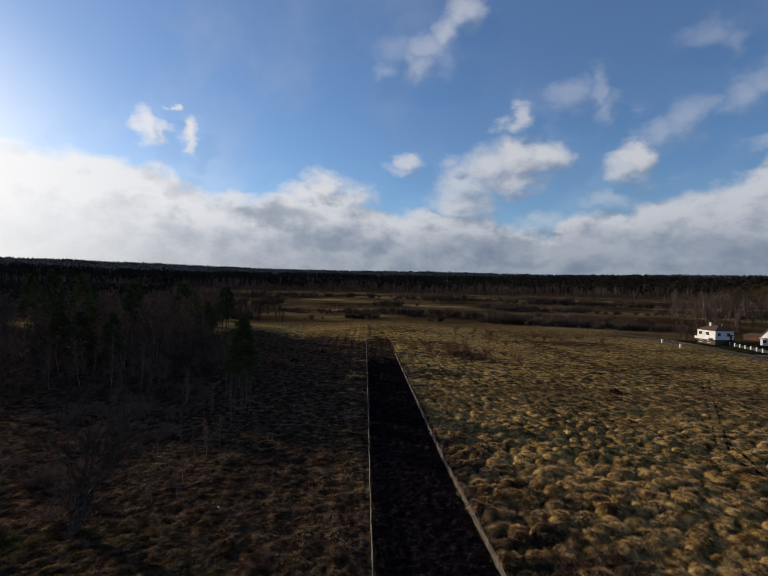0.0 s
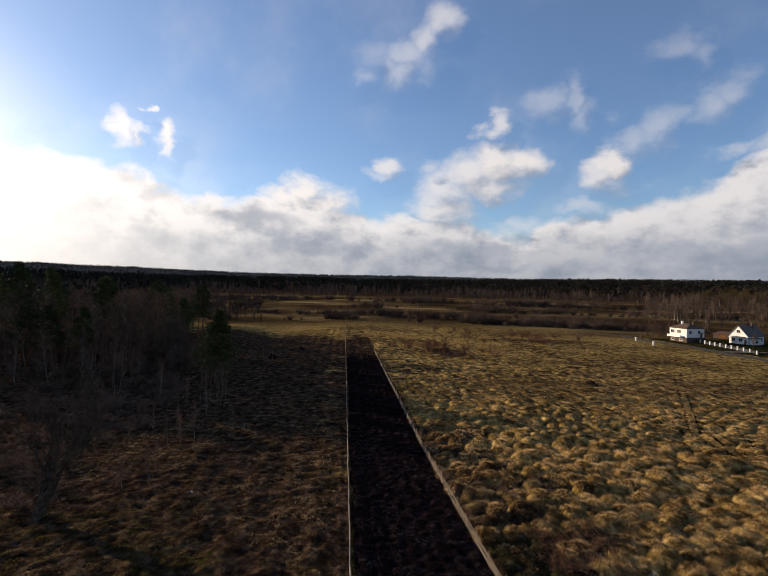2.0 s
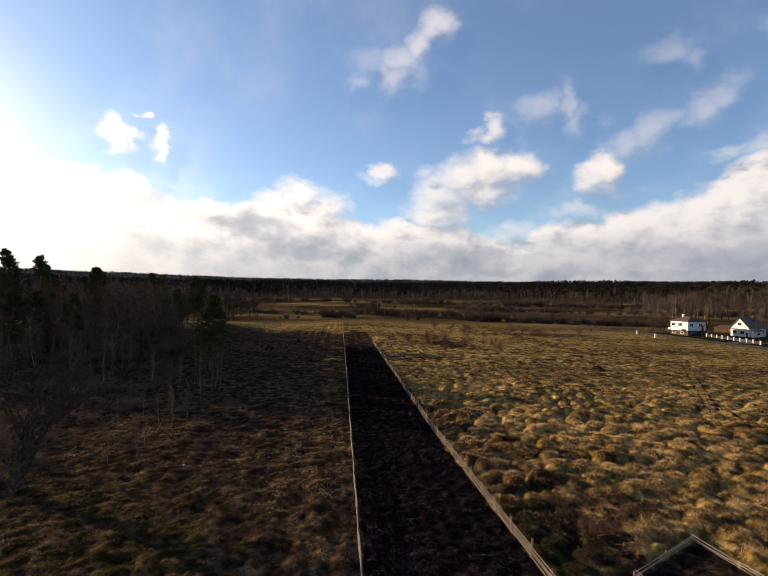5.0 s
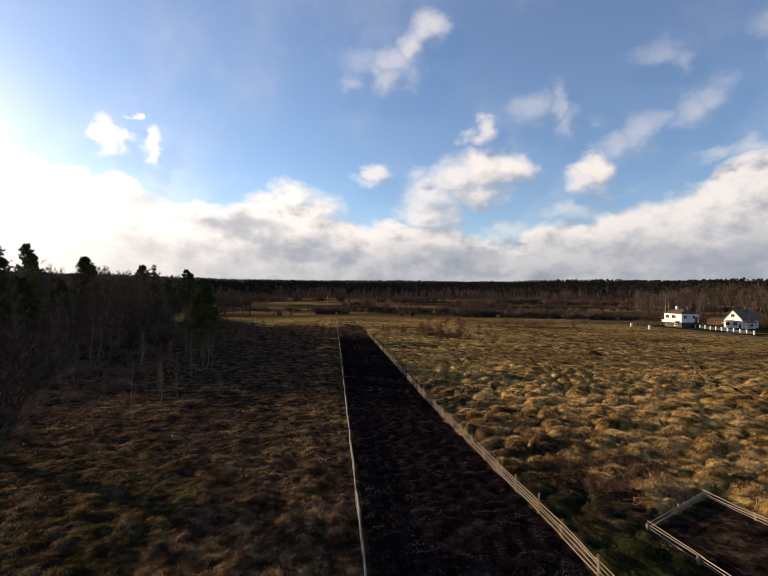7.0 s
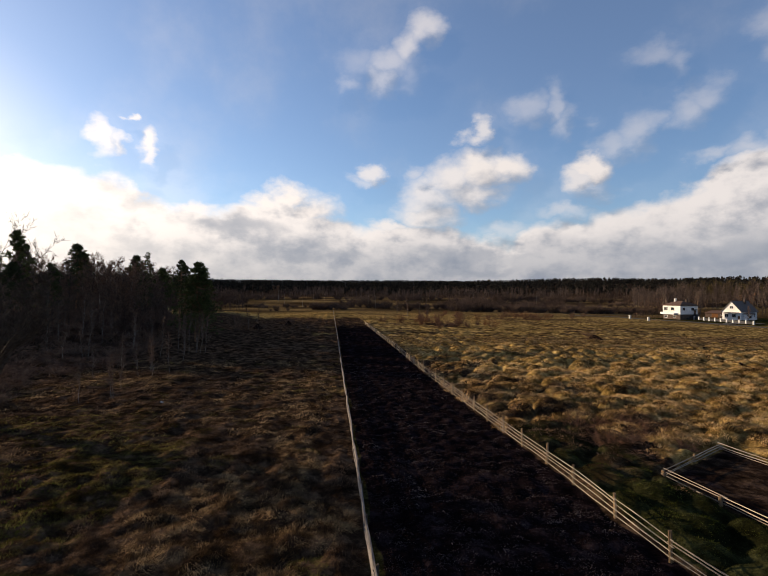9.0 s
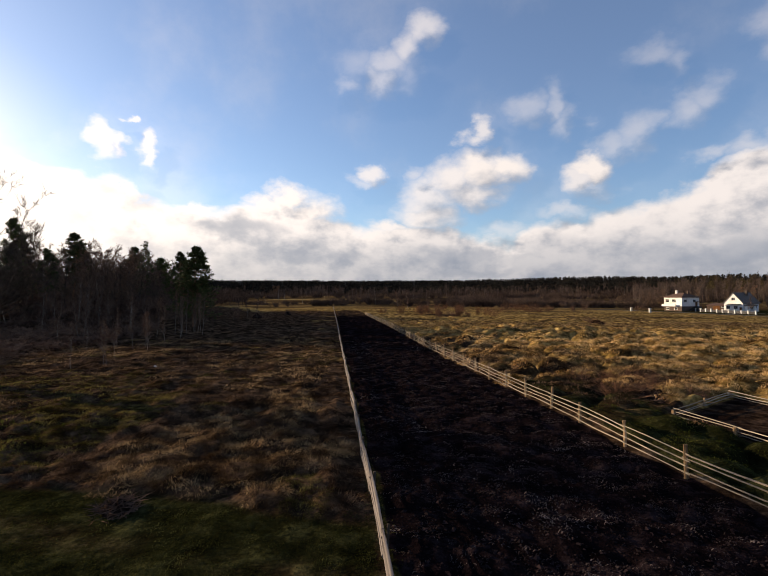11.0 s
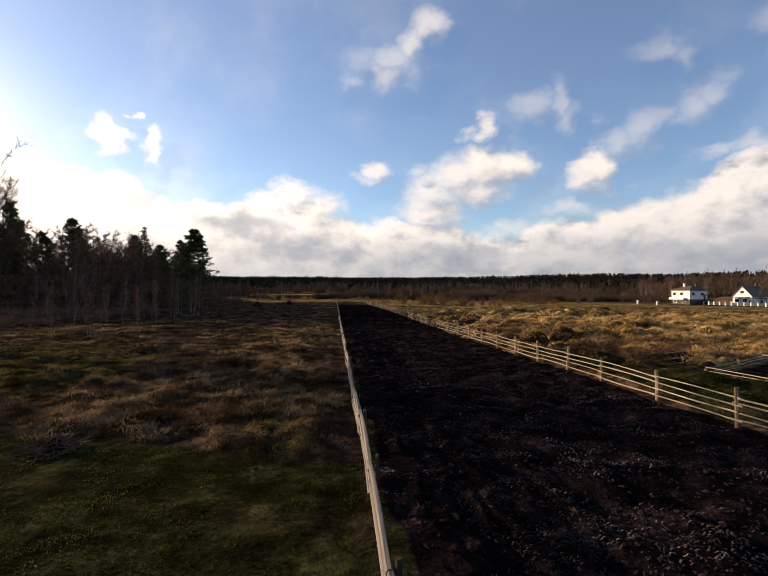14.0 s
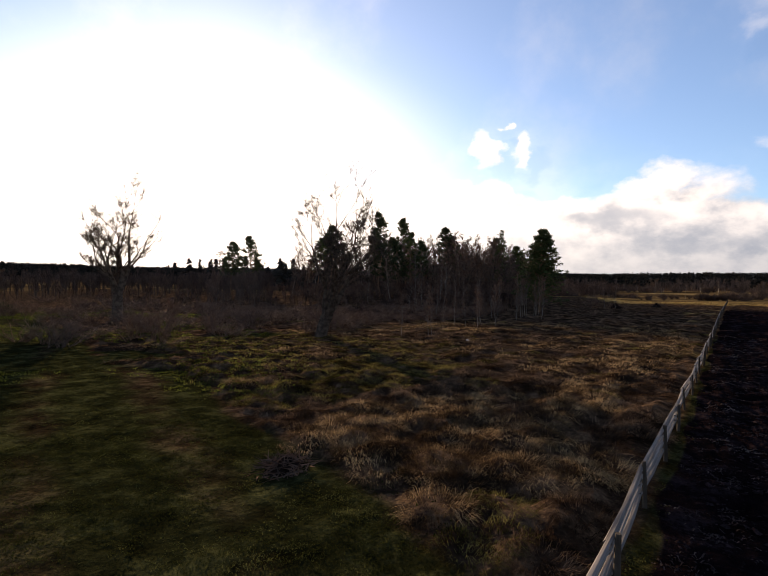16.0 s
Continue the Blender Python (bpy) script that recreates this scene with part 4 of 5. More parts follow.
for k in range(6):
    plant(alder_models[k % 4], 141.5 + rng.normal(0, 2.5), 199 + rng.normal(0, 3), rng, rng.uniform(0.6, 0.9), rng.uniform(0.8, 1.1))
plant(shrub_models[0], 113.1, 204.0, rng, 1.0, 1.5)
plant(shrub_models[2], 134.1, 197.1, rng, 0.9, 1.2)
plant(shrub_models[1], 55.1, 97.6, rng, 0.45, 1.3)
plant(shrub_models[1], 23.8, 55.6, rng, 0.3, 1.0)
for k in range(22):
    plant(red_models[k % 2], rng.uniform(14.2, 19), rng.uniform(22.5, 28.5), rng, rng.uniform(0.22, 0.40), rng.uniform(0.5, 0.9))


def heap(name, x, y, wide, tall, mat, twig, label, seed):
    """A low heap of cut branches and litter."""
    rng = np.random.default_rng(seed)
    root = tagged(new(name), label, "heap")
    n, m = 14, 6
    v, f = [(0.0, 0.0, tall)], []
    for k in range(1, m + 1):
        t = k / m
        for s in range(n):
            a = 2 * math.pi * s / n
            r = wide * t * rng.uniform(0.85, 1.15)
            v.append((math.cos(a) * r, math.sin(a) * r * 0.8, tall * (1 - t ** 1.6) * rng.uniform(0.75, 1.2) - 0.12 * t))
    for s in range(n):
        f.append((0, 1 + s, 1 + (s + 1) % n))
    for k in range(m - 1):
        for s in range(n):
            p, q = 1 + k * n + s, 1 + k * n + (s + 1) % n
            f += [(p, p + n, q + n), (p, q + n, q)]
    soup("mound", v, f, mat, root)
    a, d = rng.uniform(0, 6.28, 260), np.sqrt(rng.random(260)) * wide
    base = np.stack([np.cos(a) * d, np.sin(a) * d * 0.8, tall * (1 - (d / wide) ** 1.6) * rng.uniform(0.5, 1.0, 260)], 1)
    off = rng.normal(0, 1, (260, 3)) * np.array([1, 1, 0.45])
    off[:, 2] = np.abs(off[:, 2])
    soup("brushwood", *slips(base, base + off * 0.32 * wide, 0.018, rng), twig, root)
    root.matrix_basis = pose(x, y, ground_z(x, y) + (0.3 if y > 50 else 0.0), 0, 0, seed * 37)
    return root


heap("brush_heap", -6.6, 12.6, 0.75, 0.26, M_SOIL_HEAP, M_THICKET, "dark heap of cut twigs on the green turf", 3)
heap("brush_heap", 15.9, 22.9, 2.0, 0.6, M_SOIL_HEAP, M_TWIG, "dark brown heap of earth and brushwood beside the garden plot", 4)
heap("brush_heap", 14.3, 33.6, 1.7, 0.5, M_BARK, M_STRAW, "grey heap of dead branches behind the fence", 5)
heap("brush_heap", 51.0, 88.0, 2.0, 0.8, M_SOIL_HEAP, M_TWIG_RED, "reddish brown heap of brushwood in the dry grass", 6)
heap("brush_heap", -19.6, 122.0, 1.6, 1.0, M_SOIL_HEAP, M_THICKET, "dark heap of brushwood on the fallow field", 7)
heap("brush_heap", -13.4, 138.0, 1.2, 0.9, M_SOIL_HEAP, M_THICKET, "small dark heap of brushwood on the fallow field", 8)
bm = bmesh.new()
bmesh.ops.create_icosphere(bm, subdivisions=2, radius=0.2)
for v in bm.verts:
    v.co *= 0.8 + 0.35 * noise.noise(v.co * 4.0)
pale = part("field_stone", bm, M_STONE)
pale.location = (-14.3, 37.2, ground_z(-14.3, 37.2) + 0.26)
tagged(pale, "pale field stone lying in the weeds", "stone")


# ---- woods in the distance ----
def broom(rng, n=120, wid=0.008):
    """A far leafless tree, one high: stem, rising limbs and fine twigs that spring from them."""
    m = 12
    t = np.sort(rng.uniform(0.10, 0.72, m))
    a = np.arange(m) * 2.4 + rng.normal(0, 0.4, m)
    out = rng.uniform(0.5, 1.0, m) * (0.20 - 0.12 * t)
    lb = np.stack([0 * t, 0 * t, t], 1)
    lt = lb + np.stack([np.cos(a) * out, np.sin(a) * out, (1.0 - t) * rng.uniform(0.45, 0.85, m)], 1)
    lb = np.concatenate([lb, np.zeros((2, 3))])
    lt = np.concatenate([lt, np.array([[0.015, 0.01, 0.98], [-0.03, 0.02, 0.9]])])
    k = rng.integers(0, m + 1, n)
    u = rng.uniform(0.25, 1.0, (n, 1))
    base = lb[k] + (lt[k] - lb[k]) * u
    d = lt[k] - lb[k]
    d = d / np.linalg.norm(d, axis=1, keepdims=True) + rng.normal(0, 0.55, (n, 3)) + np.array([0, 0, 0.2])
    tip = base + d / np.linalg.norm(d, axis=1, keepdims=True) * rng.uniform(0.05, 0.17, (n, 1))
    v, f = slips(base, tip, wid, rng)
    tv, tf = slips(lb, lt, np.r_[np.full(m, 0.007), 0.013, 0.009][:, None], rng)
    return np.concatenate([v, tv]), np.concatenate([f, tf + len(v)])


def cone_tree(rng, bare=0.2, n=34):
    """A far conifer, one high: ragged tiers round a stem, rounded towards the top."""
    f = bare + (1 - bare) * np.linspace(0, 0.97, n)
    a = np.arange(n) * 2.4 + rng.normal(0, 0.3, n)
    w = 0.17 * np.clip(1 - ((f - bare) / (1 - bare)) ** 1.8, 0.05, 1) ** 0.8 * rng.uniform(0.6, 1.15, n) + 0.02
    base = np.stack([0 * a, 0 * a, f + 0.05], 1)
    tip = np.stack([np.cos(a) * w, np.sin(a) * w, f + rng.uniform(-0.05, 0.03, n)], 1)
    v, fc = slips(base, tip, 1.7 / n, rng)
    tv, tf = slips(np.array([[0, 0, 0.0]]), np.array([[0, 0, 1.0]]), 0.014, rng)
    return np.concatenate([v, tv]), np.concatenate([fc, tf + len(v)])


def bush(rng, n=150):
    """A far leafless bush, one high: a dome of fine rods that fan out from the foot."""
    a = rng.uniform(0, 6.28, n)
    lean = np.sqrt(rng.random(n)) * 0.95
    d = np.stack([np.cos(a) * np.sin(lean), np.sin(a) * np.sin(lean), np.cos(lean)], 1)
    base = d * rng.uniform(0.0, 0.5, (n, 1)) + np.stack([rng.normal(0, 0.10, n), rng.normal(0, 0.10, n), 0 * a], 1)
    tip = d * rng.uniform(0.65, 1.0, (n, 1)) + rng.normal(0, 0.06, (n, 3))
    return slips(base, tip, 0.011, rng)


def trunk_only(rng):
    return slips(np.array([[0, 0, 0.0]]), np.array([[0.02, 0, 1.0]]), 0.010, rng)


def spread_out(name, model, x, y, h, w, mat, label, rng):
    """Many far trees as one mass."""
    v, f = model
    n = len(x)
    a = rng.uniform(0, 6.28, n)
    c, s = np.cos(a), np.sin(a)
    z = land(x, y) - 0.2
    vx = (v[None, :, 0] * c[:, None] - v[None, :, 1] * s[:, None]) * w[:, None] + x[:, None]
    vy = (v[None, :, 0] * s[:, None] + v[None, :, 1] * c[:, None]) * w[:, None] + y[:, None]
    vz = v[None, :, 2] * h[:, None] + z[:, None]
    verts = np.stack([vx, vy, vz], -1).reshape(-1, 3)
    faces = (f[None] + (np.arange(n) * len(v))[:, None, None]).reshape(-1, 3)
    return tagged(soup(name, verts, faces, mat), label, "woods", kind="stuff")


def ring(n, az0, az1, r0, r1, keep, rng, seed=1):
    """Places at bearings az0 to az1 and distances r0 to r1, clustered."""
    a = np.radians(rng.uniform(az0, az1, n * 3))
    r = np.sqrt(rng.uniform(r0 * r0, r1 * r1, n * 3))
    x, y = np.sin(a) * r, np.cos(a) * r
    ok = rough(x / 45.0 + 100, y / 45.0 + 100, seed) > keep
    ok &= ~((np.hypot(x - 165, y - 165) < 75) & (r < 300))
    return x[ok][:n], y[ok][:n]


far_rng = np.random.default_rng(99)
for name, kind, n, az0, az1, r0, r1, keep, h0, h1, wf, mat, label in [
    ("hedgerow", 5, 210, -16, 40, 282, 304, 0.47, 2.0, 7.5, 0.9, M_FAR_BARE, "row of leafless alders and shrubs along a ditch"),
    ("scrub_woods", 5, 270, -55, 62, 318, 372, 0.54, 2.5, 7.0, 0.9, M_FAR_BARE, "brown leafless scrub beyond the ditch"),
    ("scrub_belt", 5, 420, -55, 62, 430, 475, 0.48, 3.0, 9.0, 0.9, M_FAR_BARE, "belt of brown leafless bushes across the meadow"),
    ("scrub_grove", 5, 560, -55, 62, 560, 650, 0.50, 4.0, 11.0, 0.9, M_FAR_BARE, "grove of young leafless trees on the meadow"),
    ("far_scrub", 0, 700, -55, 62, 740, 850, 0.53, 5.0, 12.0, 1.4, M_FAR_BARE, "leafless trees before the pine forest"),
    ("birch_stems", 2, 90, -20, 62, 300, 900, 0.54, 7.0, 14.0, 1.2, M_FAR_TRUNK, "pale birch stems among the distant scrub"),
    ("birch_woods", 0, 1500, -70, 80, 880, 1100, 0.40, 11.0, 20.0, 1.0, M_FAR_GREY, "leafless birch wood before the pine forest"),
    ("pine_forest", 1, 6000, -80, 85, 1040, 1600, 0.32, 10.0, 19.0, 2.2, M_FAR_PINE, "dark pine forest along the horizon"),
    ("hill_forest", 3, 9000, -75, 85, 2600, 4350, 0.0, 6.0, 11.0, 4.5, M_RIDGE_HAZY, "hazy-toned forest covering the distant ridge"),
    ("village_woods", 4, 620, 34, 84, 300, 620, 0.42, 10.0, 20.0, 0.95, M_FAR_GREY, "tall leafless trees behind the houses"),
    ("village_birches", 2, 130, 36, 84, 290, 560, 0.40, 9.0, 16.0, 1.2, M_FAR_TRUNK, "pale stems of trees behind the houses"),
    ("larch_woods", 0, 260, 38, 56, 640, 820, 0.35, 15.0, 24.0, 1.0, M_FAR_OLIVE, "yellowish larch wood on the rise behind the houses"),
    ("left_woods", 1, 700, -60, -22, 230, 640, 0.45, 11.0, 18.0, 1.5, M_FAR_PINE, "dark conifers deep in the wood"),
    ("left_bare_woods", 0, 1500, -100, -10, 200, 620, 0.34, 6.0, 13.0, 1.0, M_FAR_BARE, "leafless trees deep in the wood"),
    ("meadow_scrub", 4, 900, -100, -48, 85, 240, 0.38, 2.5, 9.0, 1.2, M_FAR_BARE, "leafless scrub beyond the green meadow"),
]:
    x, y = ring(n, az0, az1, r0, r1, keep, far_rng, len(name))
    h = far_rng.uniform(h0, h1, len(x)) * (0.55 + 0.9 * rough(x / 55.0, y / 55.0, 7))
    if kind == 1:
        h = h * 0.45 + 0.55 * (0.35 * h0 + 0.65 * h1)
    model = cone_tree(far_rng, 0.0, 9) if kind == 3 else bush(far_rng) if kind == 5 else broom(far_rng, 230, 0.0042) if kind == 4 else (broom, cone_tree, trunk_only)[kind](far_rng)
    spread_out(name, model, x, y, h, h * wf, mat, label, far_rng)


ty = far_rng.uniform(44, 135, 1500)
tx = edge_x(ty) + 1.5 - far_rng.exponential(20.0, 1500)
spread_out("thicket", broom(far_rng, 120, 0.009), tx, ty, far_rng.uniform(0.6, 1.0, 1500) * (1.2 + 3.8 * sstep(ty + 0.5 * (-30 - tx), 76, 104)), far_rng.uniform(2.0, 6.5, 1500), M_THICKET, "dense brown leafless thicket under the trees of the wood", far_rng)


# ---- fences ----
def pole_mesh(name, rng, sides, rings, length, r, bow, mat):
    """A rough pole along x, one long, uneven and slightly bowed."""
    v, f = [], []
    ph = rng.uniform(0, 6.28)
    for k in range(rings):
        t = k / (rings - 1)
        cy, cz = bow * math.sin(math.pi * t) * math.cos(ph), bow * math.sin(math.pi * t) * math.sin(ph)
        for s in range(sides):
            a = 2 * math.pi * s / sides
            q = r * rng.uniform(0.8, 1.15) * (1.1 - 0.25 * t)
            v.append((t * length, cy + q * math.cos(a), cz + q * math.sin(a)))
    for k in range(rings - 1):
        for s in range(sides):
            a, b = k * sides + s, k * sides + (s + 1) % sides
            f.append((a, b, b + sides, a + sides))
    me = bpy.data.meshes.new(name)
    me.from_pydata(v, [], f + [tuple(range(sides))[::-1], tuple((rings - 1) * sides + s for s in range(sides))])
    me.materials.append(mat)
    return me


fence_rng = np.random.default_rng(5)
RAILS = [pole_mesh("rail", fence_rng, 6, 6, 1.0, 0.022, 0.024, M_RAIL) for _ in range(7)]
SHADED_POSTS = [pole_mesh("post", np.random.default_rng(6), 7, 3, 1.0, 0.044, 0.01, M_POST_SHADED) for _ in range(4)]
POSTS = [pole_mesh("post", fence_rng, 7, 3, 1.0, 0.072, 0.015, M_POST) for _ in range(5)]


SHADED_RAILS = [pole_mesh("rail", fence_rng, 6, 6, 1.0, 0.040, 0.018, M_RAIL_GREY_SHADED) for _ in range(7)]


def span(fence, p, q, levels, side, rng, loose=0.022, rails=RAILS, gap=(0.05, 0.11)):
    """Rails from post p to post q, lapped at their ends."""
    d = Vector((q[0] - p[0], q[1] - p[1], 0))
    n = Vector((d.y, -d.x, 0)).normalized() * side
    for z in levels:
        o = new("rail", rails[rng.integers(len(rails))])
        o.parent = fence
        e = rng.uniform(0.05, 0.22)
        a = Vector((p[0], p[1], ground_z(p[0], p[1]) + z + rng.normal(0, loose))) - d.normalized() * e + n * rng.uniform(*gap)
        b = Vector((q[0], q[1], ground_z(q[0], q[1]) + z + rng.normal(0, loose))) + d.normalized() * rng.uniform(0.05, 0.22) + n * rng.uniform(*gap)
        w = b - a
        thick = rng.uniform(0.8, 1.2)
        o.matrix_basis = Matrix.LocRotScale(a, w.to_track_quat("X", "Z"), (w.length, thick, thick))


def post_at(fence, p, tall, rng, posts=POSTS):
    o = new("post", posts[rng.integers(len(posts))])
    o.parent = fence
    lean = Euler((rng.normal(0, 0.03), rng.normal(0, 0.03) - math.pi / 2, rng.uniform(0, 0.2)))
    thick = rng.uniform(0.85, 1.2)
    o.matrix_basis = Matrix.LocRotScale((p[0], p[1], ground_z(p[0], p[1]) - 0.25), lean, (tall + 0.25, thick, thick))


def run_fence(label, points, levels, tall, side, rng, rails=RAILS):
    fence = tagged(new("rail_fence"), label, "fence")
    for p in points:
        post_at(fence, p, tall + rng.normal(0, 0.04), rng, POSTS if rails is RAILS else SHADED_POSTS)
    for p, q in zip(points[:-1], points[1:]):
        span(fence, p, q, levels, side, rng, rails=rails, gap=(0.05, 0.11) if rails is RAILS else (0.055, 0.075))
    return fence


LEVELS = (0.20, 0.41, 0.60, 0.79)
left_y = [-9.0 + 3.05 * k for k in range(76)]
run_fence("long fence of weathered split rails in a shaded tone beside the ploughed strip", [(0.07 + 0.03 * math.sin(y * 0.7), y) for y in left_y], (0.30, 0.46, 0.61, 0.74), 0.80, -1, fence_rng, SHADED_RAILS)
far_fence = tagged(new("rail_fence"), "far end of the weathered split rail fence in a shaded tone", "fence")
far_y = [left_y[-1] + 3.05 * k for k in range(1, 11)]
for a in far_y:
    post_at(far_fence, (0.07, a), 0.9, fence_rng, SHADED_POSTS)
for a, b in zip([left_y[-1]] + far_y[:-1], far_y):
    span(far_fence, (0.07, a), (0.07, b), LEVELS, -1, fence_rng, rails=SHADED_RAILS, gap=(0.055, 0.075))
right_y = [-8.2, -5.2, -2.3, 0.7, 3.7, 6.7, 9.8, 12.87, 15.97, 19.2, 21.9]
while right_y[-1] < 135:
    right_y.append(right_y[-1] + 2.85)
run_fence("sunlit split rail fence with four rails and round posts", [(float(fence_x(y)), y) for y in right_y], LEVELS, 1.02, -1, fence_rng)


def along(corners, step):
    pts = []
    for (x0, y0), (x1, y1) in zip(corners[:-1], corners[1:]):
        n = max(1, round(math.hypot(x1 - x0, y1 - y0) / step))
        pts += [(x0 + (x1 - x0) * k / n, y0 + (y1 - y0) * k / n) for k in range(n)]
    return pts + [corners[-1]]


run_fence("low three-rail wooden fence round a small garden plot", along([(15.6, 4.0), (14.5, 19.6), (20.5, 23.0), (22.6, 8.0)], 3.3), (0.14, 0.27, 0.40), 0.44, 1, fence_rng)


# ---- the village ----
def window(house, name, m, w, h, mullions=1):
    """A window with frame, panes and sill, on the plane x-z of m, its centre at m's origin, facing -y."""
    win = part(name, framed(w, h, 0.09), M_FRAME, house)
    win.matrix_basis = m
    n = mullions + 1
    for k in range(n):
        x0 = -w / 2 + w * k / n
        p = boxed("pane", (x0 + 0.05, -0.02, -h / 2 + 0.06, x0 + w / n - 0.05, 0.01, h / 2 - 0.06), M_GLASS, win)
    boxed("window_sill", (-w / 2 - 0.08, -0.18, -h / 2 - 0.09, w / 2 + 0.08, -0.055, -h / 2 - 0.004), M_STONE, win)
    return win


def framed(w, h, t):
    bm = bmesh.new()
    box(bm, -w / 2, -0.05, -h / 2, -w / 2 + t, 0.05, h / 2)
    box(bm, w / 2 - t, -0.05, -h / 2, w / 2, 0.05, h / 2)
    box(bm, -w / 2 + t, -0.05, h / 2 - t, w / 2 - t, 0.05, h / 2)
    box(bm, -w / 2 + t, -0.05, -h / 2, w / 2 - t, 0.05, -h / 2 + t)
    return bm


def on_wall(x, y, z, turn):
    return pose(x, y, z, 0, 0, turn)


def hip_roof(house, w, d, z, rise, over, mat, ridge=0.35, name="roof"):
    bm = bmesh.new()
    a = [bm.verts.new(p) for p in ((-w / 2 - over, -d / 2 - over, z), (w / 2 + over, -d / 2 - over, z), (w / 2 + over, d / 2 + over, z), (-w / 2 - over, d / 2 + over, z))]
    lo = [bm.verts.new((v.co.x, v.co.y, z - 0.22)) for v in a]
    r0, r1 = bm.verts.new((-w / 2 * ridge, 0, z + rise)), bm.verts.new((w / 2 * ridge, 0, z + rise))
    for f in ((a[0], a[1], r1, r0), (a[1], a[2], r1), (a[2], a[3], r0, r1), (a[3], a[0], r0), tuple(lo[::-1])):
        bm.faces.new(f)
    for i in range(4):
        j = (i + 1) % 4
        bm.faces.new((lo[i], lo[j], a[j], a[i]))
    return part(name, bm, mat, house)


def gable_roof(house, w, d, z, rise, over, mat, t=0.22):
    """Ridge along y; w is the gable's width."""
    bm = bmesh.new()
    k = rise / (w / 2)
    prof = [(-w / 2 - over, z - over * k), (0, z + rise), (w / 2 + over, z - over * k)]
    ring0 = [(x, zz) for x, zz in prof] + [(x, zz - t) for x, zz in prof[::-1]]
    f0 = [bm.verts.new((x, -d / 2 - over, zz)) for x, zz in ring0]
    f1 = [bm.verts.new((x, d / 2 + over, zz)) for x, zz in ring0]
    n = len(ring0)
    bm.faces.new((f0[0], f0[1], f0[4], f0[5]))
    bm.faces.new((f0[1], f0[2], f0[3], f0[4]))
    bm.faces.new((f1[5], f1[4], f1[1], f1[0]))
    bm.faces.new((f1[4], f1[3], f1[2], f1[1]))
    for i in range(n):
        j = (i + 1) % n
        bm.faces.new((f0[j], f0[i], f1[i], f1[j]))
    return part("roof", bm, mat, house)


def chimney(parent, x, y, z0, z1, mat):
    bm = bmesh.new()
    box(bm, x - 0.35, y - 0.35, z0, x + 0.35, y + 0.35, z1)
    box(bm, x - 0.42, y - 0.42, z1, x + 0.42, y + 0.42, z1 + 0.15)
    return part("chimney", bm, mat, parent)


def white_house(x, y, turn):
    """Two storeys: brown brick below, a white storey with a terrace front above, a hipped roof."""
    h = tagged(new("house"), "white two-storey house with brown ground floor and hipped roof", "house")
    w, d = 9.2, 8.6
    boxed("wall", (-w / 2, -d / 2, -0.4, w / 2, d / 2, 2.55), M_BRICK, h, label="brown brick ground floor")
    boxed("wall", (-w / 2 - 0.05, -d / 2 - 0.05, 2.55, w / 2 + 0.05, d / 2 + 0.05, 7.0), M_WHITE, h)
    boxed("balcony", (-w / 2 - 0.1, -d / 2 - 1.3, 2.45, w / 2 - 2.0, -d / 2 - 0.05, 2.70), M_WHITE, h)
    boxed("balcony", (-w / 2 - 0.1, -d / 2 - 1.3, 2.70, w / 2 - 2.0, -d / 2 - 1.15, 3.6), M_WHITE, h, label="white balcony parapet")
    roof = hip_roof(h, w, d, 7.15, 2.2, 0.45, M_ROOF_RED)
    chimney(roof, -1.8, -0.6, 8.2, 10.4, M_WHITE)
    chimney(roof, 2.6, 0.8, 8.2, 10.2, M_BRICK)
    for xx in (-2.9, 0.6):
        window(h, "window", on_wall(xx, -d / 2 - 0.06, 5.3, 0), 2.0, 1.6, 2)
    for xx in (-2.8, 1.6):
        window(h, "window", on_wall(xx, -d / 2 - 0.01, 1.3, 0), 1.6, 1.1)
    for yy in (-2.6, 1.8):
        window(h, "window", on_wall(w / 2 + 0.06, yy, 5.2, 90), 1.5, 1.5)
    stair = tagged(boxed("stair", (w / 2 + 0.06, 2.2, -0.4, w / 2 + 1.3, 3.9, 2.6), M_METAL, h), "dark outside stair up to the door")
    for k in range(13):
        boxed("step", (w / 2 + 0.06, -2.0 + 0.32 * k, -0.1 + 0.19 * k, w / 2 + 1.3, -1.7 + 0.32 * k, 0.14 + 0.19 * k), M_METAL, stair)
    for k in range(7):
        boxed("baluster", (w / 2 + 1.2, -1.9 + 0.68 * k, 0.1 + 0.40 * k, w / 2 + 1.26, -1.84 + 0.68 * k, 1.15 + 0.40 * k), M_METAL, stair)
    door = boxed("door", (w / 2 + 0.052, 2.4, 2.6, w / 2 + 0.12, 3.4, 4.7), M_DOOR, h)
    boxed("canopy", (w / 2 + 0.052, 1.6, 4.9, w / 2 + 1.6, 4.2, 5.05), M_ROOF_RED, h)
    h.matrix_basis = pose(x, y, ground_z(x, y), 0, 0, turn) @ Matrix.Diagonal((1, 1, 0.84, 1))
    return h


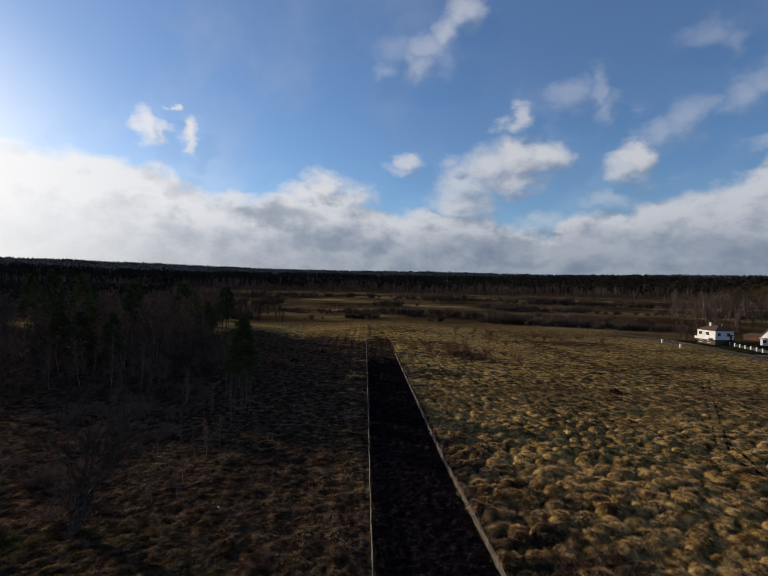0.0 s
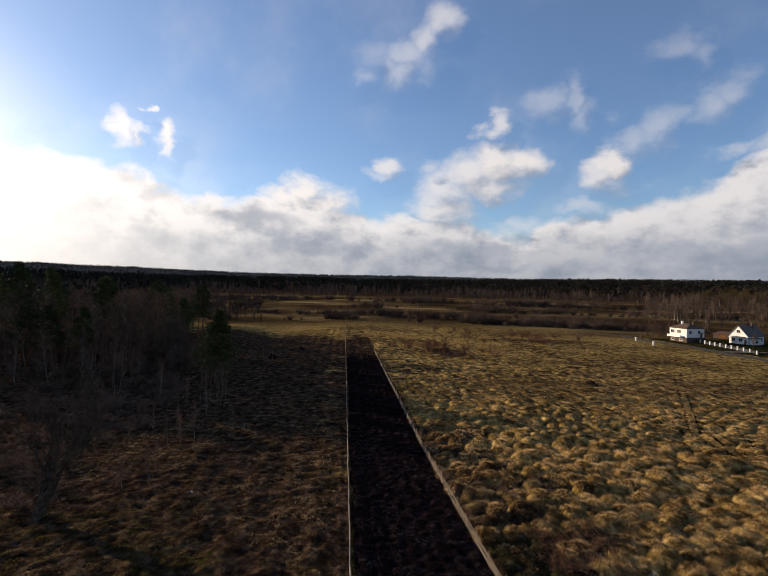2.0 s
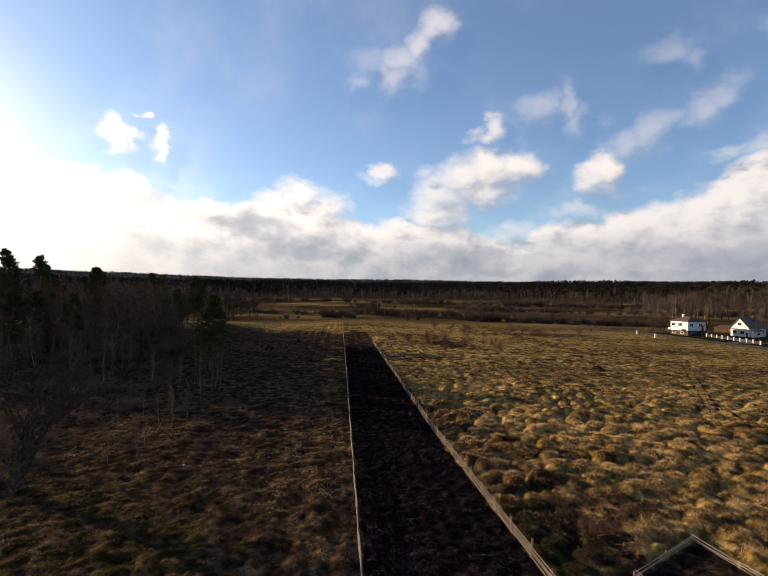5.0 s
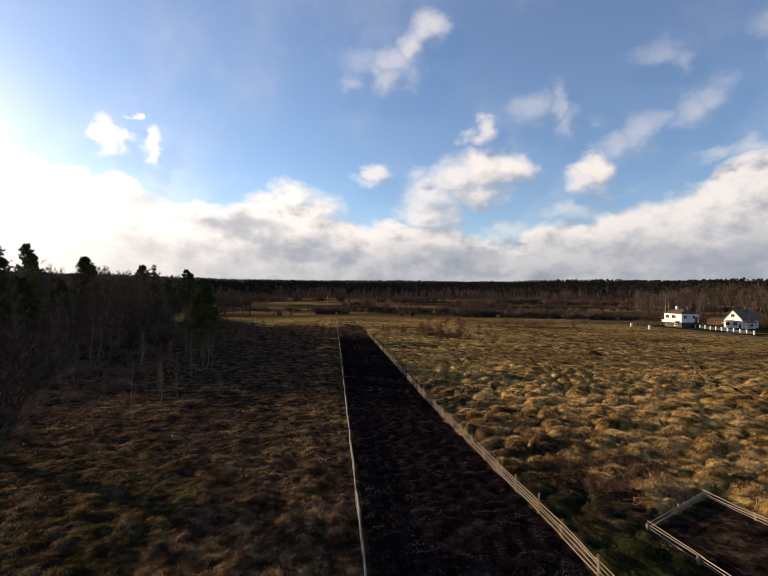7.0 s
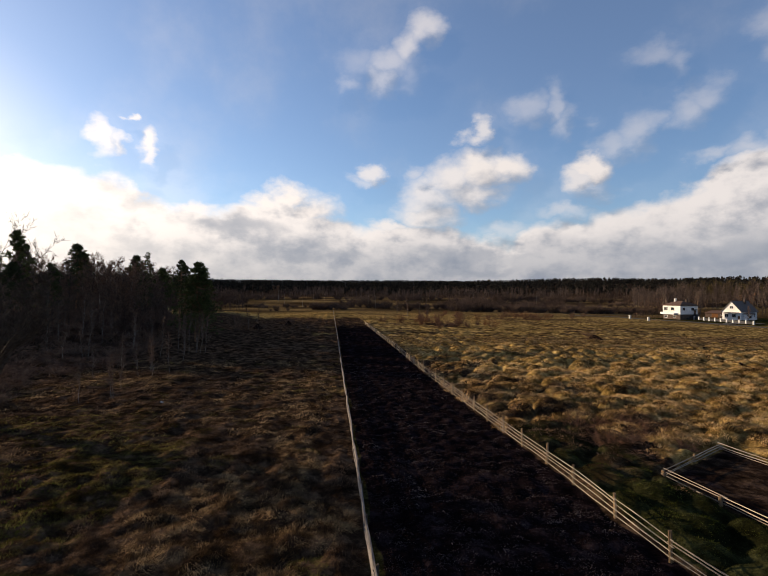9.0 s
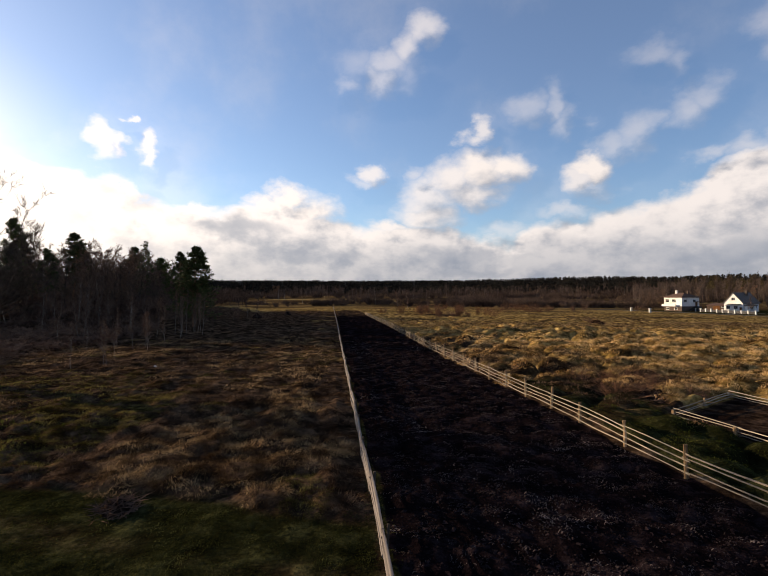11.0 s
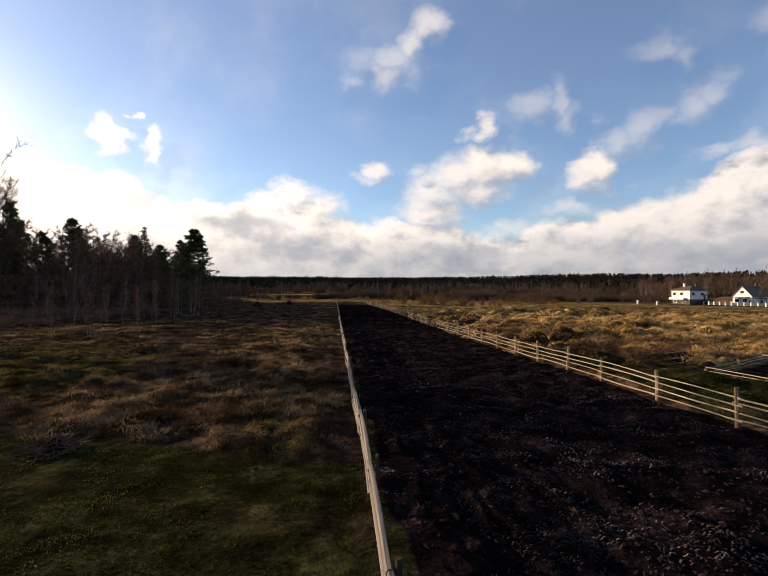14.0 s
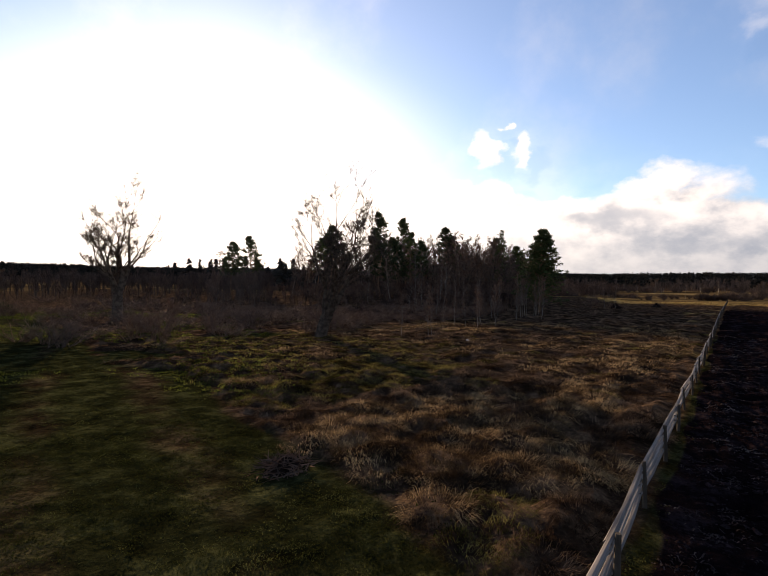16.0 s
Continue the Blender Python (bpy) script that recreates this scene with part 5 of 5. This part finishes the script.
def gabled_house(x, y, turn):
    """White rendered, steep graphite roof, a lower wing at the side."""
    h = tagged(new("house"), "white gabled house with dark grey roof on a lawn", "house")
    w, d = 7.8, 9.4
    bm = bmesh.new()
    prof = [(-w / 2, -0.3), (w / 2, -0.3), (w / 2, 4.0), (0, 8.4), (-w / 2, 4.0)]
    a = [bm.verts.new((px, -d / 2, pz)) for px, pz in prof]
    b = [bm.verts.new((px, d / 2, pz)) for px, pz in prof]
    bm.faces.new(a)
    bm.faces.new(b[::-1])
    for i in range(5):
        j = (i + 1) % 5
        bm.faces.new((a[j], a[i], b[i], b[j]))
    part("wall", bm, M_WHITE, h)
    roof = gable_roof(h, w, d, 4.22, 4.42, 0.4, M_ROOF_GREY)
    chimney(roof, 1.0, 1.6, 7.0, 9.4, M_BRICK)
    boxed("wall", (w / 2 + 0.003, -3.9, -0.3, w / 2 + 1.3, 1.2, 2.7), M_WHITE, h, label="white side porch")
    wing = hip_roof(h, 1.3, 5.1, 2.9, 0.7, 0.25, M_ROOF_GREY, 0.2)
    wing.location = (w / 2 + 0.9, -1.35, 0)
    window(h, "window", on_wall(0, -d / 2 - 0.01, 5.7, 0), 1.6, 1.4)
    for xx in (-2.1, 1.0):
        window(h, "window", on_wall(xx, -d / 2 - 0.01, 1.9, 0), 1.7, 1.6)
    boxed("canopy", (-3.2, -d / 2 - 1.0, 3.3, 3.0, -d / 2 - 0.003, 3.45), M_METAL, h)
    window(h, "window", on_wall(w / 2 + 0.01, 2.8, 2.0, 90), 1.5, 1.4)
    window(h, "window", on_wall(w / 2 + 1.31, -1.3, 1.5, 90), 1.6, 1.3)
    boxed("door", (2.55, -d / 2 - 0.06, -0.2, 3.45, -d / 2 - 0.004, 1.95), M_DOOR, h)
    h.matrix_basis = pose(x, y, ground_z(x, y), 0, 0, turn) @ Matrix.Diagonal((1, 1, 0.92, 1))
    return h


def flat_house(x, y, turn, w, d, tall, mat, label, floors=2, cols=3):
    h = tagged(new("house"), label, "house")
    boxed("wall", (-w / 2, -d / 2, -0.4, w / 2, d / 2, tall), mat, h)
    boxed("roof", (-w / 2 - 0.25, -d / 2 - 0.25, tall, w / 2 + 0.25, d / 2 + 0.25, tall + 0.35), M_ROOF_GREY, h)
    for f in range(floors):
        for c in range(cols):
            xx = -w / 2 + w * (c + 0.5) / cols
            window(h, "window", on_wall(xx, -d / 2 - 0.01, 1.9 + f * tall / floors, 0), 1.7, 1.5)
        for c in range(2):
            window(h, "window", on_wall(-w / 2 - 0.01, -d / 4 + c * d / 2, 1.9 + f * tall / floors, -90), 1.4, 1.5)
    boxed("door", (-0.5, -d / 2 - 0.07, -0.3, 0.5, -d / 2 - 0.004, 1.0), M_DOOR, h)
    chim = chimney(h, 1.5, 1.0, tall + 0.35, tall + 1.5, M_BRICK)
    h.matrix_basis = pose(x, y, ground_z(x, y), 0, 0, turn)
    return h


def shed(x, y, turn, w, d, tall, wall, roof, label):
    h = tagged(new("shed"), label, "shed")
    boxed("wall", (-w / 2, -d / 2, -0.4, w / 2, d / 2, tall), wall, h)
    hip_roof(h, w, d, tall + 0.2, 1.2, 0.3, roof, 0.6)
    boxed("door", (-1.3, -d / 2 - 0.06, -0.3, 1.3, -d / 2 - 0.004, 2.1), M_DOOR, h)
    window(h, "window", on_wall(w / 2 - 1.4, -d / 2 - 0.01, 1.6, 0), 1.0, 0.9)
    h.matrix_basis = pose(x, y, ground_z(x, y), 0, 0, turn)
    return h


tagged(white_house(148.0, 187.5, -84.0), group="village houses")
tagged(gabled_house(170.5, 181.5, -78.0), group="village houses")
shed(159.8, 149.5, -50, 8.0, 6.0, 3.0, M_WHITE, M_ROOF_GREY, "low white garage beside the gabled house")
tagged(flat_house(167.4, 141.2, -52, 12.0, 10.0, 7.6, M_CREAM, "cream two-storey house with a flat dark roof"), group="village houses")
tagged(flat_house(212, 116, -58, 20.0, 11.0, 11.0, M_BEIGE, "beige block of flats with three storeys", 3, 6), group="village houses")
shed(192, 127, -56, 14.0, 7.0, 3.6, M_BEIGE, M_ROOF_GREY, "long beige outbuilding with grey roof")
shed(181, 205, -60, 8.0, 6.0, 1.9, M_BRICK, M_ROOF_RED, "low brick outbuilding with brown tiled roof")
spruce = make_pine("spruce_tree", 31, 10.8, 3.0, "dark green spruce before the cream house", "spruce", clear=0.02, full=4.0)
stand(spruce, 157.0, 130.5)
spruce_small = make_pine("spruce_tree", 32, 8.0, 2.2, "dark green spruce beside the cream house", "spruce", clear=0.02, full=4.0)
stand(spruce_small, 155.0, 139.6)
for x, y, s in [(150, 170, 0.6), (160, 196, 0.9), (176, 172, 0.7), (183, 150, 1.1), (196, 140, 1.2), (205, 135, 1.3), (188, 112, 1.0), (133, 203, 0.55), (142, 203, 0.8), (180, 190, 1.0), (168, 158, 0.6)]:
    plant(shrub_models[int(x) % 3], x, y, rng, s, s * 1.5)
for x, y, h in [(178, 160, 11), (186, 158, 12), (200, 150, 14), (192, 170, 13), (205, 128, 12), (228, 120, 15), (232, 132, 15), (218, 145, 14), (176, 212, 9), (195, 205, 11), (178, 133, 12), (183, 128, 13), (187, 122, 11), (193, 118, 12), (171, 128, 8), (181, 120, 9), (199, 117, 13), (152, 158, 6), (163, 156, 8)]:
    plant(alder_models[int(y) % 4], x, y, rng, h / 10.0)


def ribbon(name, line, width, mat, lift, label, kind):
    """A strip laid on the land along a line."""
    pts = np.array(along(line, 4.0))
    d = np.gradient(pts, axis=0)
    d /= np.linalg.norm(d, axis=1, keepdims=True)
    n = np.stack([d[:, 1], -d[:, 0]], 1)
    rows = []
    for o in (-0.5, -0.17, 0.17, 0.5):
        q = pts + n * width * o
        rows.append(np.column_stack([q, land(q[:, 0], q[:, 1]) + lift + 0.04 * (abs(o) < 0.3)]))
    v = np.stack(rows, 1).reshape(-1, 3)
    k = len(pts)
    i = (np.arange(k - 1) * 4)[:, None] + np.arange(3)[None]
    f = np.stack([i, i + 4, i + 5, i + 1], -1).reshape(-1, 4)
    return tagged(soup(name, v, f, mat, smooth=True), label, "road", kind=kind)


ribbon("road", [(118, -60), (128, 60), (131, 128), (133, 165), (130, 185), (132, 210), (120, 228)], 4.2, M_ROAD, 0.10, "narrow grey village road past the houses", "structure")
ribbon("driveway", [(135.6, 152), (150, 150)], 4.0, M_ROAD, 0.12, "pale paved driveway off the road", "structure")

# garden wall with white pillars along the road
garden = tagged(new("garden_fence"), "garden fence with white masonry pillars along the road", "fence")
line = along([(153.0, 193.5), (147.5, 171.0), (143.5, 150.0), (141.5, 145.0)], 3.6)
bm = bmesh.new()
box(bm, -0.2, -0.2, -0.3, 0.2, 0.2, 1.3, bevel=0.02)
box(bm, -0.25, -0.25, 1.3, 0.25, 0.25, 1.42)
pillar = bpy.data.meshes.new("pillar")
bm.to_mesh(pillar)
bm.free()
pillar.materials.append(M_WHITE)
for k, (x, y) in enumerate(line):
    o = new("pillar", pillar)
    o.parent, o.location = garden, (x, y, ground_z(x, y))
for (x0, y0), (x1, y1) in zip(line[:-1], line[1:]):
    w = boxed("panel", (0.45, -0.04, 0.1, math.hypot(x1 - x0, y1 - y0) - 0.45, 0.04, 1.05), M_METAL, garden)
    w.matrix_basis = pose(x0, y0, ground_z(x0, y0), 0, 0, math.degrees(math.atan2(y1 - y0, x1 - x0)))
for x, y in [(124.0, 186.0), (121.0, 170.0)]:
    bm = bmesh.new()
    box(bm, -0.32, -0.32, -0.2, 0.32, 0.32, 1.55, bevel=0.03)
    box(bm, -0.38, -0.38, 1.55, 0.38, 0.38, 1.67)
    o = part("gate_pillar", bm, M_STONE)
    o.location = (x, y, ground_z(x, y))
    tagged(o, "pale stone gate pillar beside the road", "pillar", group="gate pillars")


# ---- grass, straw and clods ----
def blades(name, x, y, length, per, mat, label, rng, wind=(0.25, -0.1), width=0.02, up=0.9, zoff=0.0):
    """Tufts of bent blades, three triangles each."""
    n = len(x) * per
    cx = np.repeat(x, per) + rng.normal(0, 0.09, n)
    cy = np.repeat(y, per) + rng.normal(0, 0.09, n)
    cz = height(cx, cy) - 0.03 + zoff
    L = np.repeat(length, per) * rng.uniform(0.6, 1.2, n)
    a = rng.uniform(0, 6.28, n)
    lean = rng.uniform(0.5, 1.5, n)
    dx, dy = np.cos(a) * lean + wind[0], np.sin(a) * lean + wind[1]
    side = np.stack([-np.sin(a), np.cos(a), 0 * a], 1) * (width * rng.uniform(0.7, 1.4, n))[:, None]
    b = np.stack([cx, cy, cz], 1)
    m = b + np.stack([dx * 0.35, dy * 0.35, up + 0 * dx], 1) * (L * 0.55)[:, None]
    t = m + np.stack([dx * 0.75, dy * 0.75, 0.35 * up - 0.35 * lean], 1) * (L * 0.55)[:, None]
    v = np.stack([b - side, b + side, m + side * 0.8, m - side * 0.8, t], 1).reshape(-1, 3)
    k = np.arange(n)[:, None, None] * 5
    f = (np.array([[0, 1, 2], [0, 2, 3], [3, 2, 4]])[None] + k).reshape(-1, 3)
    return tagged(soup(name, v, f, mat), label, "grass", kind="stuff")


def scatter(n, x0, x1, y0, y1, weight, rng, power=1.0):
    """Places in a stretch of field, closer together towards its near end."""
    x = rng.uniform(x0, x1, n * 4)
    y = y0 + (y1 - y0) * rng.random(n * 4) ** power
    ok = rng.random(n * 4) < weight(x, y)
    return x[ok][:n], y[ok][:n]


grass_rng = np.random.default_rng(77)


def tussock_places(x0, x1, y0, y1, keep, size):
    """Centres of the tussocks in a stretch of field."""
    ix, iy = np.meshgrid(np.arange(np.floor(x0 / size), np.ceil(x1 / size)), np.arange(np.floor(y0 / size), np.ceil(y1 / size)))
    cx, cy, reach, big = mound_cells(ix.ravel(), iy.ravel(), size, 31)
    ok = keep(cx, cy) > 0.5
    return cx[ok], cy[ok], reach[ok], big[ok]


def tussocks(name, x, y, reach, big, per, mat, label, rng, width, long=1.0):
    """Blades that spring from each tussock's crown and hang over its sides."""
    n = len(x) * per
    a = rng.uniform(0, 6.28, n)
    r = np.repeat(reach, per)
    g = np.repeat(big, per)
    out = np.sqrt(rng.random(n)) * 0.78 * r
    bx, by = np.repeat(x, per) + np.cos(a) * out, np.repeat(y, per) + np.sin(a) * out
    bz = height(bx, by) - 0.03
    a = a + rng.normal(0, 0.5, n)
    L = rng.uniform(0.22, 0.5, n) * (0.6 + 0.5 * g) * long
    dx, dy = np.cos(a) * 0.75 + 0.22, np.sin(a) * 0.75 - 0.12
    side = np.stack([-np.sin(a), np.cos(a), 0 * a], 1) * (width * rng.uniform(0.6, 1.4, n))[:, None]
    b = np.stack([bx, by, bz], 1)
    m = b + np.stack([dx * 0.6, dy * 0.6, rng.uniform(0.35, 0.75, n)], 1) * (L * 0.55)[:, None]
    t = m + np.stack([dx, dy, rng.uniform(-0.55, 0.15, n)], 1) * (L * 0.6)[:, None]
    v = np.stack([b - side, b + side, m + side * 0.8, m - side * 0.8, t], 1).reshape(-1, 3)
    k = np.arange(n)[:, None, None] * 5
    f = (np.array([[0, 1, 2], [0, 2, 3], [3, 2, 4]])[None] + k).reshape(-1, 3)
    return tagged(soup(name, v, f, mat), label, "grass", kind="stuff")


p = tussock_places(9.5, 48, 12, 46, lambda a, b: tussock_at(a, b) * (a > fence_x(b) + 0.3), TUSSOCK)
lush = sstep(16.5 - p[0], 0, 2) * sstep(31 - p[1], 0, 5) + 0.9 * (rough(p[0] * 0.5, p[1] * 0.5, 73) - 0.5) > 0.42
fallow = ~lush & (brown_at(p[0], p[1]) + 0.8 * (hashed(np.floor(p[0] * 3), np.floor(p[1] * 3), 5) - 0.5) > 0.62)
tussocks("withered_grass", *(q[fallow] for q in p), 240, M_HAY, "withered brown grass in tussocks", grass_rng, 0.012, 1.15)
tussocks("dry_grass", *(q[~lush & ~fallow] for q in p), 240, M_DRY, "long golden dry grass in tussocks", grass_rng, 0.012, 1.2)
brown = rough(p[0] * 0.8, p[1] * 0.8, 75) + 0.3 * sstep(p[1], 19, 24) - 0.15 > 0.55
tussocks("brown_weeds", *(q[lush & brown] for q in p), 110, M_WEED, "withered dark weeds along the fence", grass_rng, 0.014)
tussocks("green_grass", *(q[lush & ~brown] for q in p), 140, M_TURF, "dark green grass in low tussocks along the fence", grass_rng, 0.012, 0.5)
p = tussock_places(9.5, 84, 46, 92, lambda a, b: tussock_at(a, b) * (a > fence_x(b) + 0.3), TUSSOCK)
fallow = rough(p[0] * 0.07, p[1] * 0.14, 79) + 0.30 * sstep(p[1], 50, 85) > 0.50
tussocks("dry_grass", *(q[~fallow] for q in p), 90, M_DRY, "golden dry grass in tussocks farther out", grass_rng, 0.017)
tussocks("withered_grass", *(q[fallow] for q in p), 90, M_HAY, "withered brown grass in tussocks farther out", grass_rng, 0.017)
# the fallow field: shaggy tussocks beside the fence, coarser ones farther out
p = tussock_places(-30, -0.3, 8, 62, lambda a, b: tussock_at(a, b) * (a < -0.4), FALLOW)
pale = rough(p[0] * 0.3, p[1] * 0.3, 71) + 0.20 * np.exp(-((p[0] + 3.2) / 3.2) ** 2) * sstep(70 - p[1], 0, 30) + 0.13 * np.sin(p[0] * 1.75 + 0.5) * sstep(p[1], 14, 22) > 0.56
olive = (p[0] < -9) & (p[1] < 34) & (rough(p[0] * 0.35, p[1] * 0.35, 77) > 0.42)
olive |= hashed(np.floor(p[0] * 7), np.floor(p[1] * 7), 15) > 0.93
pale = pale & ~olive
near = (p[1] < 27) & (p[0] > -15)
for where, per, width in ((near, 430, 0.0056), (~near, 90, 0.0125)):
    tussocks("olive_grass", *(q[olive & where] for q in p), per, M_OLIVE, "olive green rough grass in tussocks", grass_rng, width, 0.85)
    tussocks("dry_grass", *(q[pale & where] for q in p), per, M_HAY, "long withered grass in tussocks", grass_rng, width, 0.95)
    tussocks("brown_weeds", *(q[~pale & ~olive & where] for q in p), per, M_WEED, "withered brown weeds in tussocks", grass_rng, width, 0.9)
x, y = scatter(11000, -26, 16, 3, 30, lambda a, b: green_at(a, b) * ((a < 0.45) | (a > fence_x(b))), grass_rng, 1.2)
blades("turf", x, y, grass_rng.uniform(0.04, 0.10, len(x)), 6, M_LAWN_DIM, "short green turf", grass_rng, width=0.012)
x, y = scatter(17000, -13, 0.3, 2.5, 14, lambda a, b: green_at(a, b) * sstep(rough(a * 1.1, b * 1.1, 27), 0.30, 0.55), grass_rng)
blades("turf", x, y, grass_rng.uniform(0.05, 0.12, len(x)), 5, M_LAWN_DIM, "short green turf beside the fence", grass_rng, width=0.007)
x, y = scatter(9000, -75, -12, 8, 44, lambda a, b: sstep(rough(a * 0.09, b * 0.16, 25), 0.46, 0.58) * (1 - sstep(b + 0.3 * (a + 12), 16, 24) * sstep(a, -34, -26)), grass_rng)
blades("meadow_grass", x, y, grass_rng.uniform(0.10, 0.24, len(x)), 7, M_MEADOW_SUNLIT, "green grass on the open meadow in a sunlit tone", grass_rng, width=0.018)
x, y = scatter(7000, 0.4, 9.5, 2, 60, lambda a, b: soil_at(a, b) * sstep(rough(a * 1.6, b * 1.6, 81), 0.40, 0.72), grass_rng, 1.4)
blades("straw", x, y, grass_rng.uniform(0.08, 0.22, len(x)), 4, M_STRAW, "loose dry straw on the ploughed soil", grass_rng, width=0.012, up=0.35, zoff=0.03)


def clods(n, rng):
    x, y = scatter(n, 0.6, 9.3, 2, 50, soil_at, rng, 1.4)
    n = len(x)
    octa = np.array([(1, 0, 0), (-1, 0, 0), (0, 1, 0), (0, -1, 0), (0, 0, 1), (0, 0, -1)], float)
    fc = np.array([(0, 2, 4), (2, 1, 4), (1, 3, 4), (3, 0, 4), (2, 0, 5), (1, 2, 5), (3, 1, 5), (0, 3, 5)])
    s = rng.uniform(0.014, 0.050, n) * (1.0 + 0.9 * (rng.random(n) > 0.9))
    v = octa[None] * s[:, None, None] * rng.uniform(0.6, 1.3, (n, 6, 3)) + rng.normal(0, 0.25, (n, 6, 3)) * s[:, None, None]
    v[:, :, 2] *= 0.6
    v += np.stack([x, y, height(x, y) + s * 0.15], 1)[:, None]
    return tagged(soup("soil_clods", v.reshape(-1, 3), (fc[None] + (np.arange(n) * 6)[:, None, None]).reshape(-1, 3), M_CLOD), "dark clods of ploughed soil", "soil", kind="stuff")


clods(14000, np.random.default_rng(8))
